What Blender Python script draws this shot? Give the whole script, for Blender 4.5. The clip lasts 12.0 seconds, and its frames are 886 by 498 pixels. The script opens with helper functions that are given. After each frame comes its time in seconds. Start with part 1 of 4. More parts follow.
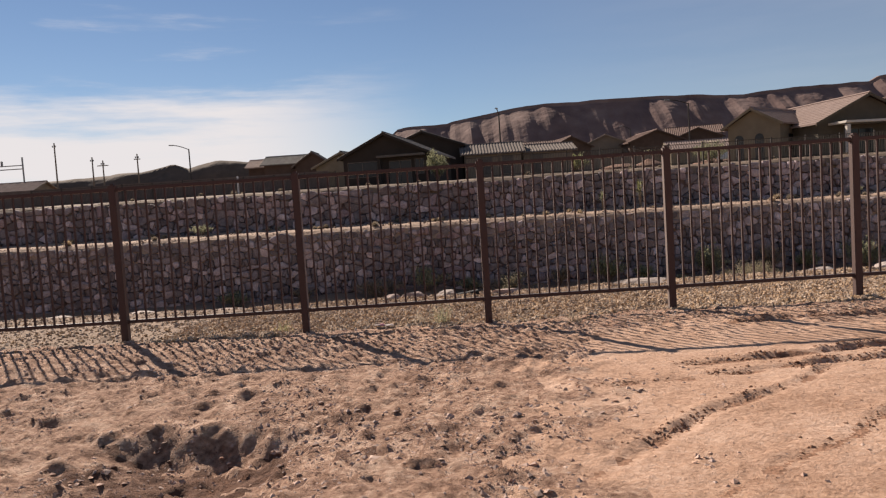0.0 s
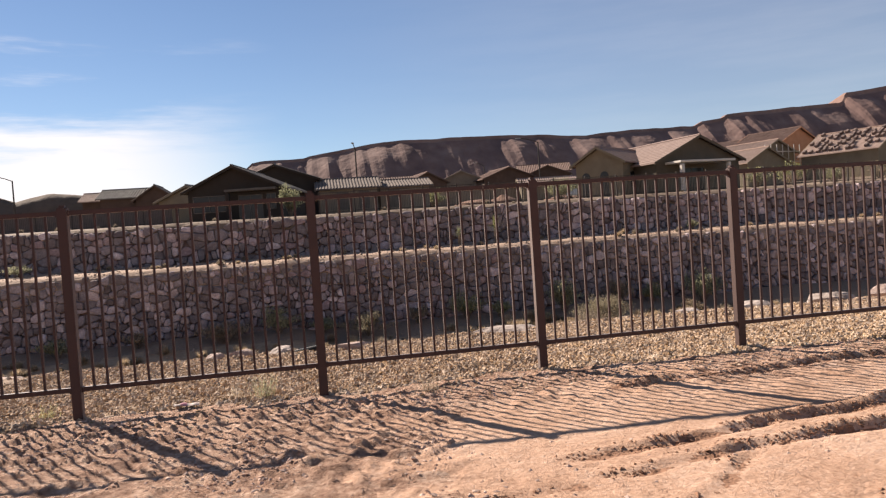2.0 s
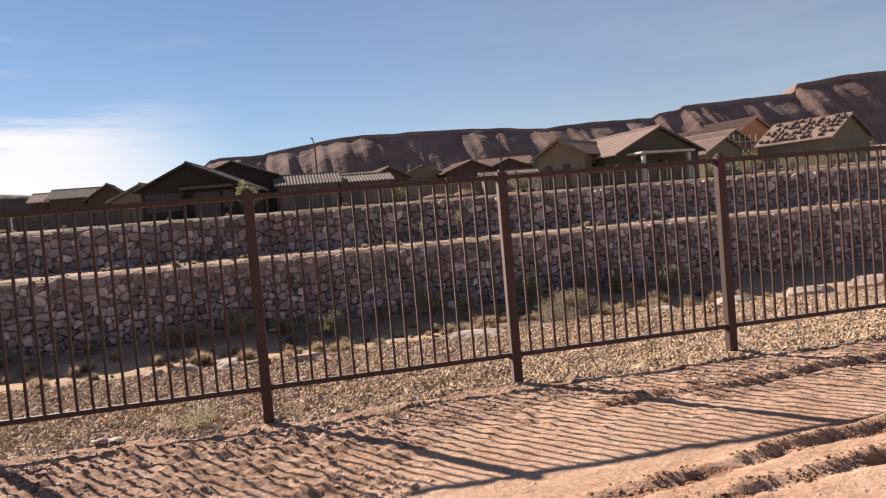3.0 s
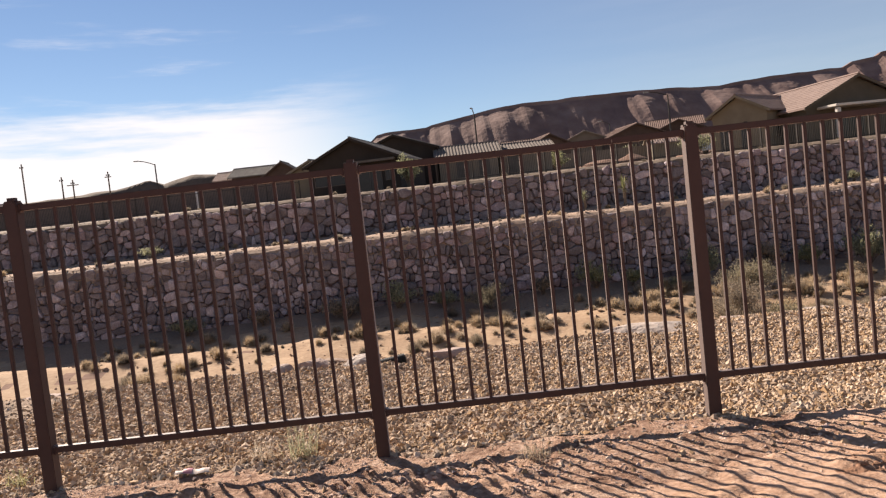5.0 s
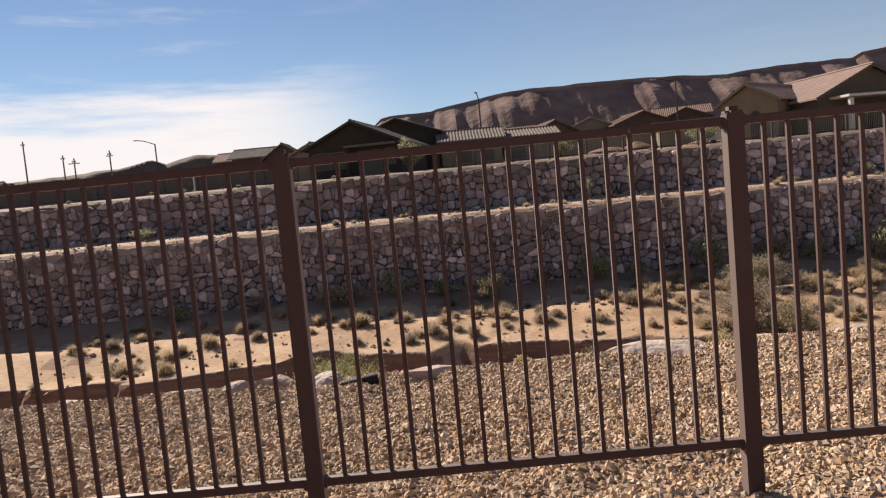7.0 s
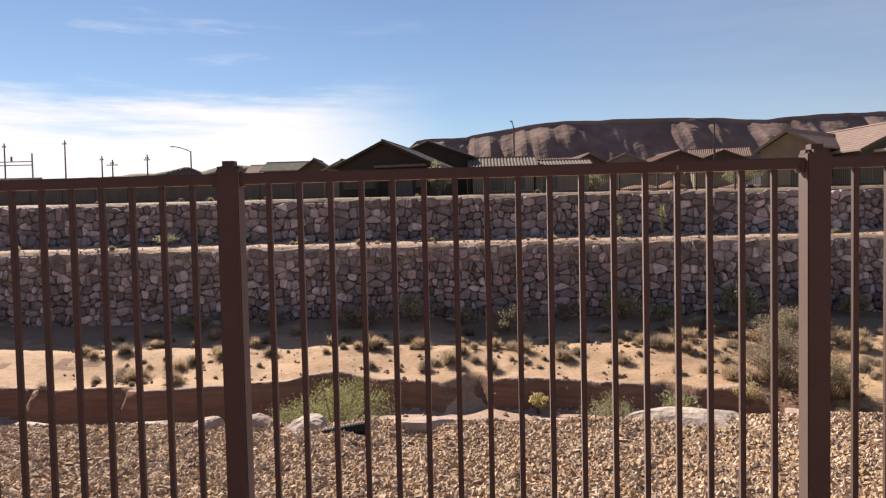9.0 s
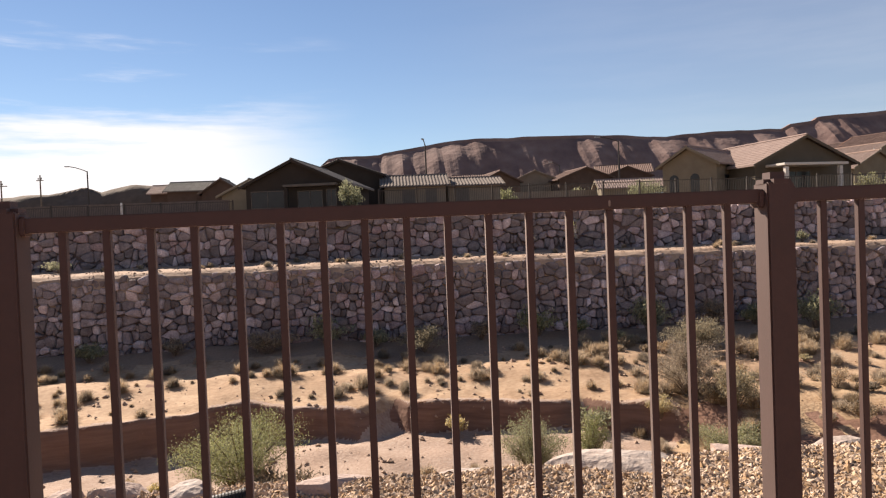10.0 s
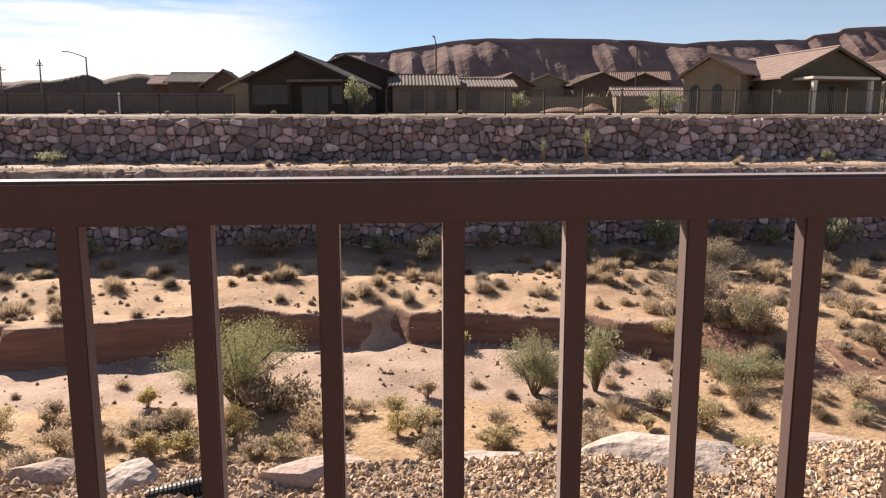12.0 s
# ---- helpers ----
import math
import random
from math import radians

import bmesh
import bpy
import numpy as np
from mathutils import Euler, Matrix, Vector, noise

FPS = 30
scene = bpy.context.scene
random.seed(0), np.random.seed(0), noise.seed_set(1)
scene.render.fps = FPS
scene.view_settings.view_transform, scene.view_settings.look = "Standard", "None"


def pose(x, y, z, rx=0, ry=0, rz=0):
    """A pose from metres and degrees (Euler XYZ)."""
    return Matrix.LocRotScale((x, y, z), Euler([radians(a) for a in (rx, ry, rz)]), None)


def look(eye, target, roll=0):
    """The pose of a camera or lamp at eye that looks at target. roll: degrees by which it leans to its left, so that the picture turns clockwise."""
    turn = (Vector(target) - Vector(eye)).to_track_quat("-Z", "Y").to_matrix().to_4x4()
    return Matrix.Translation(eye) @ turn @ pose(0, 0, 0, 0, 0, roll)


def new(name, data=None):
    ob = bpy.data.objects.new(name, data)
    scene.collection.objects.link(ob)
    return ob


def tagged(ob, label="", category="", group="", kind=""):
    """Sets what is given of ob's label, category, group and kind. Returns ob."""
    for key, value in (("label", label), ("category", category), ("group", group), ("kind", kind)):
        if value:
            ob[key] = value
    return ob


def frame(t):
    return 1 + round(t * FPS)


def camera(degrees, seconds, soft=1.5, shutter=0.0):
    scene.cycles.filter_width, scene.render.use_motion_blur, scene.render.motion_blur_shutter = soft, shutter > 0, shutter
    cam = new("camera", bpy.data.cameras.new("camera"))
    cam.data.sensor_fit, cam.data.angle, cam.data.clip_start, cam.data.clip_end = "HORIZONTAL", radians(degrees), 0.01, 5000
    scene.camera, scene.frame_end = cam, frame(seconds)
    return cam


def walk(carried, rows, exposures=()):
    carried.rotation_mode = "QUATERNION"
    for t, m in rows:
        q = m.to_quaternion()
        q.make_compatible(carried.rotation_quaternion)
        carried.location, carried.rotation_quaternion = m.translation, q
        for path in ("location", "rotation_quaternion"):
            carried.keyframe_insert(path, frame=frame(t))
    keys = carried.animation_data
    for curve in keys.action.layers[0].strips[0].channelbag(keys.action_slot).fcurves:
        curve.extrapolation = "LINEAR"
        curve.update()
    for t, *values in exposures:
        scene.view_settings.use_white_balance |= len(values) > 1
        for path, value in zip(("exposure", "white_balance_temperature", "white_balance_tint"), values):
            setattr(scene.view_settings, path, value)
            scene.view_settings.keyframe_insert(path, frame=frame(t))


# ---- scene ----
cam = camera(62.5, 12.0, 1.25)
PATH = [
    (0, (-0.287, -7.92, 1.314), (-0.328, -5.925, 1.188), -3.7),
    (0.5, (-0.27, -7.639, 1.354), (0.104, -5.679, 1.226), -2.2),
    (1, (-0.162, -7.184, 1.362), (0.129, -5.208, 1.268), -4.8),
    (1.5, (-0.117, -6.86, 1.36), (0.298, -4.905, 1.266), -3.7),
    (2, (0.0, -6.442, 1.358), (0.348, -4.473, 1.302), -3.9),
    (2.5, (0.067, -6.05, 1.362), (0.249, -4.059, 1.319), -5.9),
    (3, (0.167, -5.69, 1.4), (0.612, -3.742, 1.321), -4.9),
    (3.2, (0.185, -5.6, 1.398), (0.574, -3.639, 1.352), -4.5),
    (4.8, (0.484, -4.419, 1.436), (0.509, -2.424, 1.307), -5.7),
    (5, (0.489, -4.317, 1.439), (0.488, -2.32, 1.319), -6.3),
    (5.5, (0.585, -4.078, 1.459), (0.763, -2.096, 1.263), -5.5),
    (6, (0.652, -3.805, 1.482), (0.436, -1.824, 1.319), -7.4),
    (6.5, (0.654, -3.574, 1.483), (0.484, -1.586, 1.341), -7.1),
    (6.7, (0.673, -3.432, 1.498), (0.614, -1.44, 1.333), -6.7),
    (8.3, (0.743, -2.859, 1.557), (0.748, -0.86, 1.493), -2.6),
    (8.5, (0.787, -2.784, 1.567), (0.777, -0.785, 1.51), -2.2),
    (9, (0.84, -2.525, 1.553), (0.759, -0.528, 1.464), -1.3),
    (9.5, (0.857, -2.283, 1.615), (1.014, -0.293, 1.493), -2.3),
    (10, (0.946, -1.91, 1.645), (1.1, 0.084, 1.596), -2.3),
    (10.5, (0.92, -1.598, 1.671), (1.005, 0.4, 1.632), -2.3),
    (11, (0.944, -1.254, 1.72), (1.106, 0.725, 1.478), -3.2),
    (11.5, (0.953, -0.942, 1.764), (1.002, 1.037, 1.483), -3.7),
    (12, (0.948, -0.632, 1.758), (1.082, 1.339, 1.445), -0.1),
]
walk(cam, [(t, look(eye, target, roll)) for t, eye, target, roll in PATH],
     [(0, 0.28, 7000, 16), (0.5, 0.45, 7000, 16), (1.5, 0.58, 7000, 16), (2, 0.70, 7000, 16), (2.5, 0.66, 7000, 16), (3, 0.64, 7000, 16), (5, 0.69, 7100, 16), (6, 0.71, 7100, 16), (6.5, 0.50, 7100, 16), (8.5, 0.67, 7100, 16), (9, 0.71, 7050, 16), (9.5, 0.66, 7100, 16), (10, 0.8, 7100, 16), (11.5, 0.88, 7080, 16), (12, 0.87, 7000, 16)])

# ---- light ----
SUN_DIR = Vector((-1.41, 2.06, 1.755)).normalized()
sun_data = bpy.data.lights.new("sun", "SUN")
sun_data.energy, sun_data.angle, sun_data.color = 6.8, radians(0.6), (1.0, 0.93, 0.82)
sun = new("sun", sun_data)
sun.matrix_world = look(SUN_DIR * 60, (0, 0, 0))

world = bpy.data.worlds.new("sky")
world.use_nodes = True
scene.world = world


def build_sky():
    nt = world.node_tree
    nt.nodes.clear()
    n, l = nt.nodes.new, nt.links.new
    out, bg = n("ShaderNodeOutputWorld"), n("ShaderNodeBackground")
    sky = n("ShaderNodeTexSky")
    sky.sky_type, sky.sun_disc = "NISHITA", False
    sky.sun_elevation, sky.sun_rotation = math.asin(SUN_DIR.z), math.atan2(SUN_DIR.x, SUN_DIR.y)
    sky.air_density, sky.dust_density, sky.ozone_density = 0.9, 0.0, 4.0
    coord, sep = n("ShaderNodeTexCoord"), n("ShaderNodeSeparateXYZ")
    l(coord.outputs["Generated"], sep.inputs[0])
    # thin streaked cloud: long in the level, thin in height
    stretch = n("ShaderNodeMapping")
    stretch.inputs["Scale"].default_value = (3.0, 3.0, 26.0)
    l(coord.outputs["Generated"], stretch.inputs[0])
    wisps = n("ShaderNodeTexNoise")
    wisps.inputs["Scale"].default_value, wisps.inputs["Detail"].default_value, wisps.inputs["Roughness"].default_value = 1.3, 8, 0.58
    l(stretch.outputs[0], wisps.inputs["Vector"])

    def ramp(value, a, b, lo, hi):
        m = n("ShaderNodeMapRange")
        m.interpolation_type = "SMOOTHSTEP"
        m.inputs["From Min"].default_value, m.inputs["From Max"].default_value = a, b
        m.inputs["To Min"].default_value, m.inputs["To Max"].default_value = lo, hi
        l(value, m.inputs[0])
        return m.outputs[0]

    def times(a, b):
        m = n("ShaderNodeMath")
        m.operation = "MULTIPLY"
        l(a, m.inputs[0])
        l(b, m.inputs[1])
        return m.outputs[0]

    # a bank of cloud low in the west, thinning upwards
    west = ramp(sep.outputs["X"], 0.0, -0.30, 0.0, 1.0)
    low = ramp(sep.outputs["Z"], 0.07, 0.22, 0.44, -0.13)
    heap = n("ShaderNodeMath")
    l(wisps.outputs["Fac"], heap.inputs[0])
    l(low, heap.inputs[1])
    cover = times(west, ramp(heap.outputs[0], 0.45, 0.86, 0.0, 0.97))
    # faint streaked whitening added towards the east, to brighten the sky there
    east_lift = times(ramp(sep.outputs["X"], -0.1, 0.6, 0.0, 1.0), ramp(wisps.outputs["Fac"], 0.3, 0.7, 0.10, 0.16))
    both = n("ShaderNodeMath")
    both.operation = "MAXIMUM"
    l(cover, both.inputs[0])
    l(east_lift, both.inputs[1])
    cover = both.outputs[0]
    mix = n("ShaderNodeMixRGB")
    mix.inputs["Color2"].default_value = (10.3, 10.5, 10.9, 1)
    l(cover, mix.inputs["Fac"])
    l(sky.outputs[0], mix.inputs["Color1"])
    l(mix.outputs[0], bg.inputs["Color"])
    bg.inputs["Strength"].default_value = 0.0625
    l(bg.outputs[0], out.inputs["Surface"])


build_sky()


# ---- materials ----
def material(name, colours, scale=3.0, rough=0.9, bump=0.0, bump_scale=40.0, metal=0.0, vary=0.0, detail=6.0, fine=None, stretch=(1, 1, 1), specular=0.3, grit=None, span=0.17, pale=0.0):
    """colours: two or three base colours that a noise of that scale runs through; fine: a second noise's scale and weight;
    vary: how far each piece's own brightness strays; pale: how much lighter the few palest pieces are."""
    m = bpy.data.materials.new(name)
    m.use_nodes = True
    nt = m.node_tree
    n, l = nt.nodes.new, nt.links.new
    bsdf = nt.nodes["Principled BSDF"]
    bsdf.inputs["Roughness"].default_value, bsdf.inputs["Metallic"].default_value = rough, metal
    bsdf.inputs["Specular IOR Level"].default_value = specular
    geo = n("ShaderNodeNewGeometry")
    place = n("ShaderNodeMapping")
    place.inputs["Scale"].default_value = stretch
    l(geo.outputs["Position"], place.inputs[0])
    noise1 = n("ShaderNodeTexNoise")
    noise1.inputs["Scale"].default_value, noise1.inputs["Detail"].default_value = scale, detail
    noise1.inputs["Roughness"].default_value = 0.62
    l(place.outputs[0], noise1.inputs["Vector"])
    value = noise1.outputs["Fac"]
    if fine:
        noise2 = n("ShaderNodeTexNoise")
        noise2.inputs["Scale"].default_value, noise2.inputs["Detail"].default_value = fine[0], 3
        l(place.outputs[0], noise2.inputs["Vector"])
        both = n("ShaderNodeMix")
        both.inputs[0].default_value = fine[1]
        l(value, both.inputs[2])
        l(noise2.outputs["Fac"], both.inputs[3])
        value = both.outputs[0]
    ramp = n("ShaderNodeValToRGB")
    stops = ramp.color_ramp.elements
    stops[0].position, stops[1].position = 0.5 - span, 0.5 + span
    stops[0].color, stops[1].color = (*colours[0], 1), (*colours[-1], 1)
    if len(colours) == 3:
        stops.new(0.5).color = (*colours[1], 1)
    l(value, ramp.inputs[0])
    colour = ramp.outputs[0]
    if vary:
        info = n("ShaderNodeObjectInfo")
        add = n("ShaderNodeMath")
        add.operation = "ADD"
        l(info.outputs["Random"], add.inputs[0])
        l(geo.outputs["Random Per Island"], add.inputs[1])
        part_of = n("ShaderNodeMath")
        part_of.operation = "FRACT"
        l(add.outputs[0], part_of.inputs[0])
        own = n("ShaderNodeMapRange")
        own.inputs["To Min"].default_value, own.inputs["To Max"].default_value = 1 - vary, 1 + vary
        l(part_of.outputs[0], own.inputs[0])
        own = own.outputs[0]
        if pale:
            few = n("ShaderNodeMath")
            few.operation = "POWER"
            few.inputs[1].default_value = 7.0
            l(part_of.outputs[0], few.inputs[0])
            more = n("ShaderNodeMath")
            more.operation = "MULTIPLY_ADD"
            more.inputs[1].default_value = pale
            l(few.outputs[0], more.inputs[0])
            l(own, more.inputs[2])
            own = more.outputs[0]
        hsv = n("ShaderNodeHueSaturation")
        l(own, hsv.inputs["Value"])
        sat = n("ShaderNodeMapRange")
        sat.inputs["To Min"].default_value, sat.inputs["To Max"].default_value = 1 + vary, 1 - vary
        l(add.outputs[0], sat.inputs[0])
        l(sat.outputs[0], hsv.inputs["Saturation"])
        l(colour, hsv.inputs["Color"])
        colour = hsv.outputs[0]
    l(colour, bsdf.inputs["Base Color"])
    if bump:
        noise3 = n("ShaderNodeTexNoise")
        noise3.inputs["Scale"].default_value, noise3.inputs["Detail"].default_value = bump_scale, 5
        l(geo.outputs["Position"], noise3.inputs["Vector"])
        b = n("ShaderNodeBump")
        b.inputs["Strength"].default_value, b.inputs["Distance"].default_value = 0.8, bump
        l(noise3.outputs["Fac"], b.inputs["Height"])
        if grit:
            noise4 = n("ShaderNodeTexNoise")
            noise4.inputs["Scale"].default_value, noise4.inputs["Detail"].default_value, noise4.inputs["Roughness"].default_value = grit[1], 6, 0.7
            l(geo.outputs["Position"], noise4.inputs["Vector"])
            g = n("ShaderNodeBump")
            g.inputs["Strength"].default_value, g.inputs["Distance"].default_value = 1.0, grit[0]
            l(noise4.outputs["Fac"], g.inputs["Height"])
            l(b.outputs[0], g.inputs["Normal"])
            b = g
        l(b.outputs[0], bsdf.inputs["Normal"])
    return m


DIRT = material("packed red dirt", [(0.305, 0.172, 0.108), (0.455, 0.28, 0.19), (0.56, 0.378, 0.28)], 1.3, 0.95, 0.02, 13, fine=(34, 0.45), grit=(0.014, 60), span=0.14)
TRODDEN = material("trodden crumbly dirt", [(0.22, 0.115, 0.074), (0.46, 0.275, 0.188), (0.66, 0.45, 0.335)], 3.4, 0.95, 0.045, 22, fine=(24, 0.45), grit=(0.04, 60), span=0.115)
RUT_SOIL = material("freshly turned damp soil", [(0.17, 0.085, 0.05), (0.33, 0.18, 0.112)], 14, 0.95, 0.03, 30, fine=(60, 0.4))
HOLLOW_DARK = material("dark red-brown ground in the hollow", [(0.10, 0.048, 0.03), (0.21, 0.105, 0.066)], 9, 0.95, 0.03, 24, fine=(40, 0.5), grit=(0.03, 60))
GRAVEL_AND_FOOT_SHADE = material("gravel bed and wall-foot shade", [(0.17, 0.112, 0.078), (0.30, 0.21, 0.15)], 9, 0.95, 0.02, 45, fine=(60, 0.5))
PEBBLE = material("tan gravel", [(0.30, 0.198, 0.122), (0.51, 0.356, 0.23)], 6, 0.95, vary=0.30)
CLOD = material("dirt clods", [(0.31, 0.175, 0.115), (0.52, 0.335, 0.245)], 6, 0.95, vary=0.28)
WASH = material("wash sand", [(0.235, 0.145, 0.085), (0.335, 0.22, 0.137), (0.42, 0.298, 0.197)], 0.6, 0.95, 0.03, 9, fine=(5, 0.45))
BED = material("pink gravelly wash bed", [(0.235, 0.155, 0.112), (0.31, 0.218, 0.166), (0.385, 0.292, 0.234)], 0.8, 0.95, 0.04, 12, fine=(9, 0.5))
BRUSH_SOIL = material("littered brown soil", [(0.20, 0.122, 0.068), (0.315, 0.21, 0.125), (0.43, 0.31, 0.195)], 0.9, 0.95, 0.05, 8, fine=(8, 0.5))
BANK = material("eroded red bank", [(0.15, 0.08, 0.055), (0.235, 0.133, 0.094)], 1.2, 0.95, 0.05, 6, stretch=(0.4, 0.4, 5))
TERRACE = material("terrace soil", [(0.26, 0.17, 0.12), (0.40, 0.29, 0.215)], 1.2, 0.95, 0.05, 7, fine=(7, 0.5))
PLAIN = material("desert plain", [(0.13, 0.093, 0.066), (0.24, 0.175, 0.125)], 0.08, 0.95, fine=(0.8, 0.4))
STONE = material("rockery stone", [(0.137, 0.083, 0.085), (0.226, 0.148, 0.148), (0.355, 0.26, 0.256)], 2.2, 0.9, 0.07, 9, vary=0.42, fine=(14, 0.4), pale=0.85)
JOINT = material("rockery core", [(0.085, 0.055, 0.05), (0.15, 0.102, 0.092)], 3, 0.95)
BOULDER = material("pale boulder", [(0.25, 0.195, 0.162), (0.35, 0.285, 0.248), (0.44, 0.385, 0.345)], 1.6, 0.9, 0.035, 14, fine=(14, 0.5))
PINK = material("pink boulder", [(0.28, 0.20, 0.168), (0.40, 0.305, 0.262)], 2.5, 0.9, 0.035, 14, fine=(14, 0.4))
BRONZE = material("bronze powder coat", [(0.041, 0.0162, 0.0128), (0.054, 0.0218, 0.0176)], 5, 0.60, 0.0004, 300, fine=(70, 0.4), specular=0.4)
# sheen added to brighten the sunlit metal where light and sight graze it
for key, value in (("Sheen Weight", 0.7), ("Sheen Roughness", 0.35), ("Sheen Tint", (1.0, 0.86, 0.78, 1))):
    BRONZE.node_tree.nodes["Principled BSDF"].inputs[key].default_value = value
MESA = material("mesa rock", [(0.115, 0.073, 0.068), (0.17, 0.106, 0.093), (0.225, 0.155, 0.136)], 0.018, 0.95, 2.0, 0.09, fine=(0.05, 0.45), stretch=(1, 0.3, 1.6))
CAP = material("mesa cap rock", [(0.16, 0.098, 0.083), (0.25, 0.162, 0.135)], 0.04, 0.95, 1.5, 0.1, stretch=(1, 1, 0.3))
HILL = material("dark hill", [(0.075, 0.056, 0.044), (0.125, 0.092, 0.072)], 0.06, 0.95, 0.6, 0.3, fine=(0.4, 0.5))


# ---- mesh helpers ----
def link(name, bm, mat, parent=None, smooth=False):
    me = bpy.data.meshes.new(name)
    bm.to_mesh(me)
    bm.free()
    me.materials.append(mat)
    if smooth:
        me.shade_smooth()
    ob = new(name, me)
    ob.parent = parent
    return ob


def part(name, bm, mat, parent, label="", smooth=False):
    return tagged(link(name, bm, mat, parent, smooth), label)


def share(name, me, parent, m, label=""):
    ob = new(name, me)
    ob.parent = parent
    ob.matrix_local = m
    return tagged(ob, label)


def raw(name, verts, faces, mat, parent=None, smooth=False):
    me = bpy.data.meshes.new(name)
    me.from_pydata([tuple(v) for v in verts], [], [tuple(f) for f in faces])
    me.materials.append(mat)
    if smooth:
        me.shade_smooth()
    ob = new(name, me)
    ob.parent = parent
    return ob


def empty(name, m=None):
    ob = new(name)
    if m is not None:
        ob.matrix_world = m
    return ob


def box(bm, x0, x1, y0, y1, z0, z1, bevel=0.0, m=None):
    made = bmesh.ops.create_cube(bm, size=1)["verts"]
    bmesh.ops.transform(bm, verts=made, matrix=Matrix.LocRotScale(((x0 + x1) / 2, (y0 + y1) / 2, (z0 + z1) / 2), None, (x1 - x0, y1 - y0, z1 - z0)))
    if bevel:
        edges = list({e for v in made for e in v.link_edges})
        bmesh.ops.bevel(bm, geom=edges, offset=bevel, segments=2, affect="EDGES")
    if m is not None:
        bmesh.ops.transform(bm, verts=bm.verts, matrix=m)
    return bm


def boxed(*sides, bevel=0.0, m=None):
    return box(bmesh.new(), *sides, bevel=bevel, m=m)


def prism(bm, outline, y0, y1):
    """A solid between two copies of an outline in x and z."""
    a = [bm.verts.new((x, y0, z)) for x, z in outline]
    b = [bm.verts.new((x, y1, z)) for x, z in outline]
    bm.faces.new(a)
    bm.faces.new(b[::-1])
    for i in range(len(a)):
        j = (i + 1) % len(a)
        bm.faces.new((a[j], a[i], b[i], b[j]))
    bmesh.ops.recalc_face_normals(bm, faces=bm.faces)
    return bm


def tube(bm, points, radii, sides=8):
    rings = []
    for i, p in enumerate(points):
        p = Vector(p)
        ahead = Vector(points[min(i + 1, len(points) - 1)]) - Vector(points[max(i - 1, 0)])
        q = ahead.to_track_quat("Z", "Y")
        r = radii[i] if isinstance(radii, (list, tuple)) else radii
        rings.append([bm.verts.new(p + q @ Vector((r * math.cos(2 * math.pi * k / sides), r * math.sin(2 * math.pi * k / sides), 0))) for k in range(sides)])
    for a, b in zip(rings, rings[1:]):
        for k in range(sides):
            bm.faces.new((a[k], a[(k + 1) % sides], b[(k + 1) % sides], b[k]))
    bm.faces.new(rings[0][::-1])
    bm.faces.new(rings[-1])
    return bm


# ---- ground ----
def smooth(a, b, v):
    u = np.clip((v - a) / (b - a), 0, 1)
    return u * u * (3 - 2 * u)


TABLES = np.random.RandomState(7).rand(6, 257, 257)


def soft_noise(x, y, size, k=0):
    """Smooth value noise from -1 to 1 with features of that size in metres."""
    u, v = np.asarray(x) / size + 37.3 * k, np.asarray(y) / size + 11.7 * k
    i, j = np.floor(u).astype(int), np.floor(v).astype(int)
    f, g = u - i, v - j
    f, g = f * f * (3 - 2 * f), g * g * (3 - 2 * g)
    t = TABLES[k % 6]
    i0, i1, j0, j1 = i % 256, (i + 1) % 256, j % 256, (j + 1) % 256
    return 2 * ((t[i0, j0] * (1 - f) + t[i1, j0] * f) * (1 - g) + (t[i0, j1] * (1 - f) + t[i1, j1] * f) * g) - 1


WALL_Y, UPPER_Y = 36.0, 41.0
FLOOR_Z, BANK_Z, TERRACE_Z, TOP_Z = -6.1, -4.4, 0.12, 2.75
RUTS = [((1.27, -2.55), (1.9, -2.45), 0.06), ((1.9, -2.45), (5.5, -1.75), 0.12), ((1.42, -2.82), (2.9, -2.62), 0.10), ((2.9, -2.62), (6.0, -2.1), 0.12), ((0.35, -4.55), (1.1, -3.75), 0.07), ((1.1, -3.75), (2.3, -2.85), 0.055), ((0.85, -4.85), (1.95, -3.95), 0.025), ((1.95, -3.95), (3.6, -3.0), 0.03), ((0.55, -3.0), (1.2, -2.95), 0.03), ((2.3, -1.0), (7.5, -0.75), 0.11)]


def gravel_front(x):
    return -0.14 + 0.2 * soft_noise(x, 0 * x + 3, 1.1, 2) + 0.10 * soft_noise(x, 0 * x, 0.3, 3)


def cut_edge(x):
    return 26.0 + 1.5 * soft_noise(x + 4, 0 * x + 5, 5.0, 1) + 0.7 * soft_noise(x, 0 * x, 1.3, 4) + 0.2 * soft_noise(x, 0 * x, 0.45, 2) - 2.5 * smooth(8, 16, x)


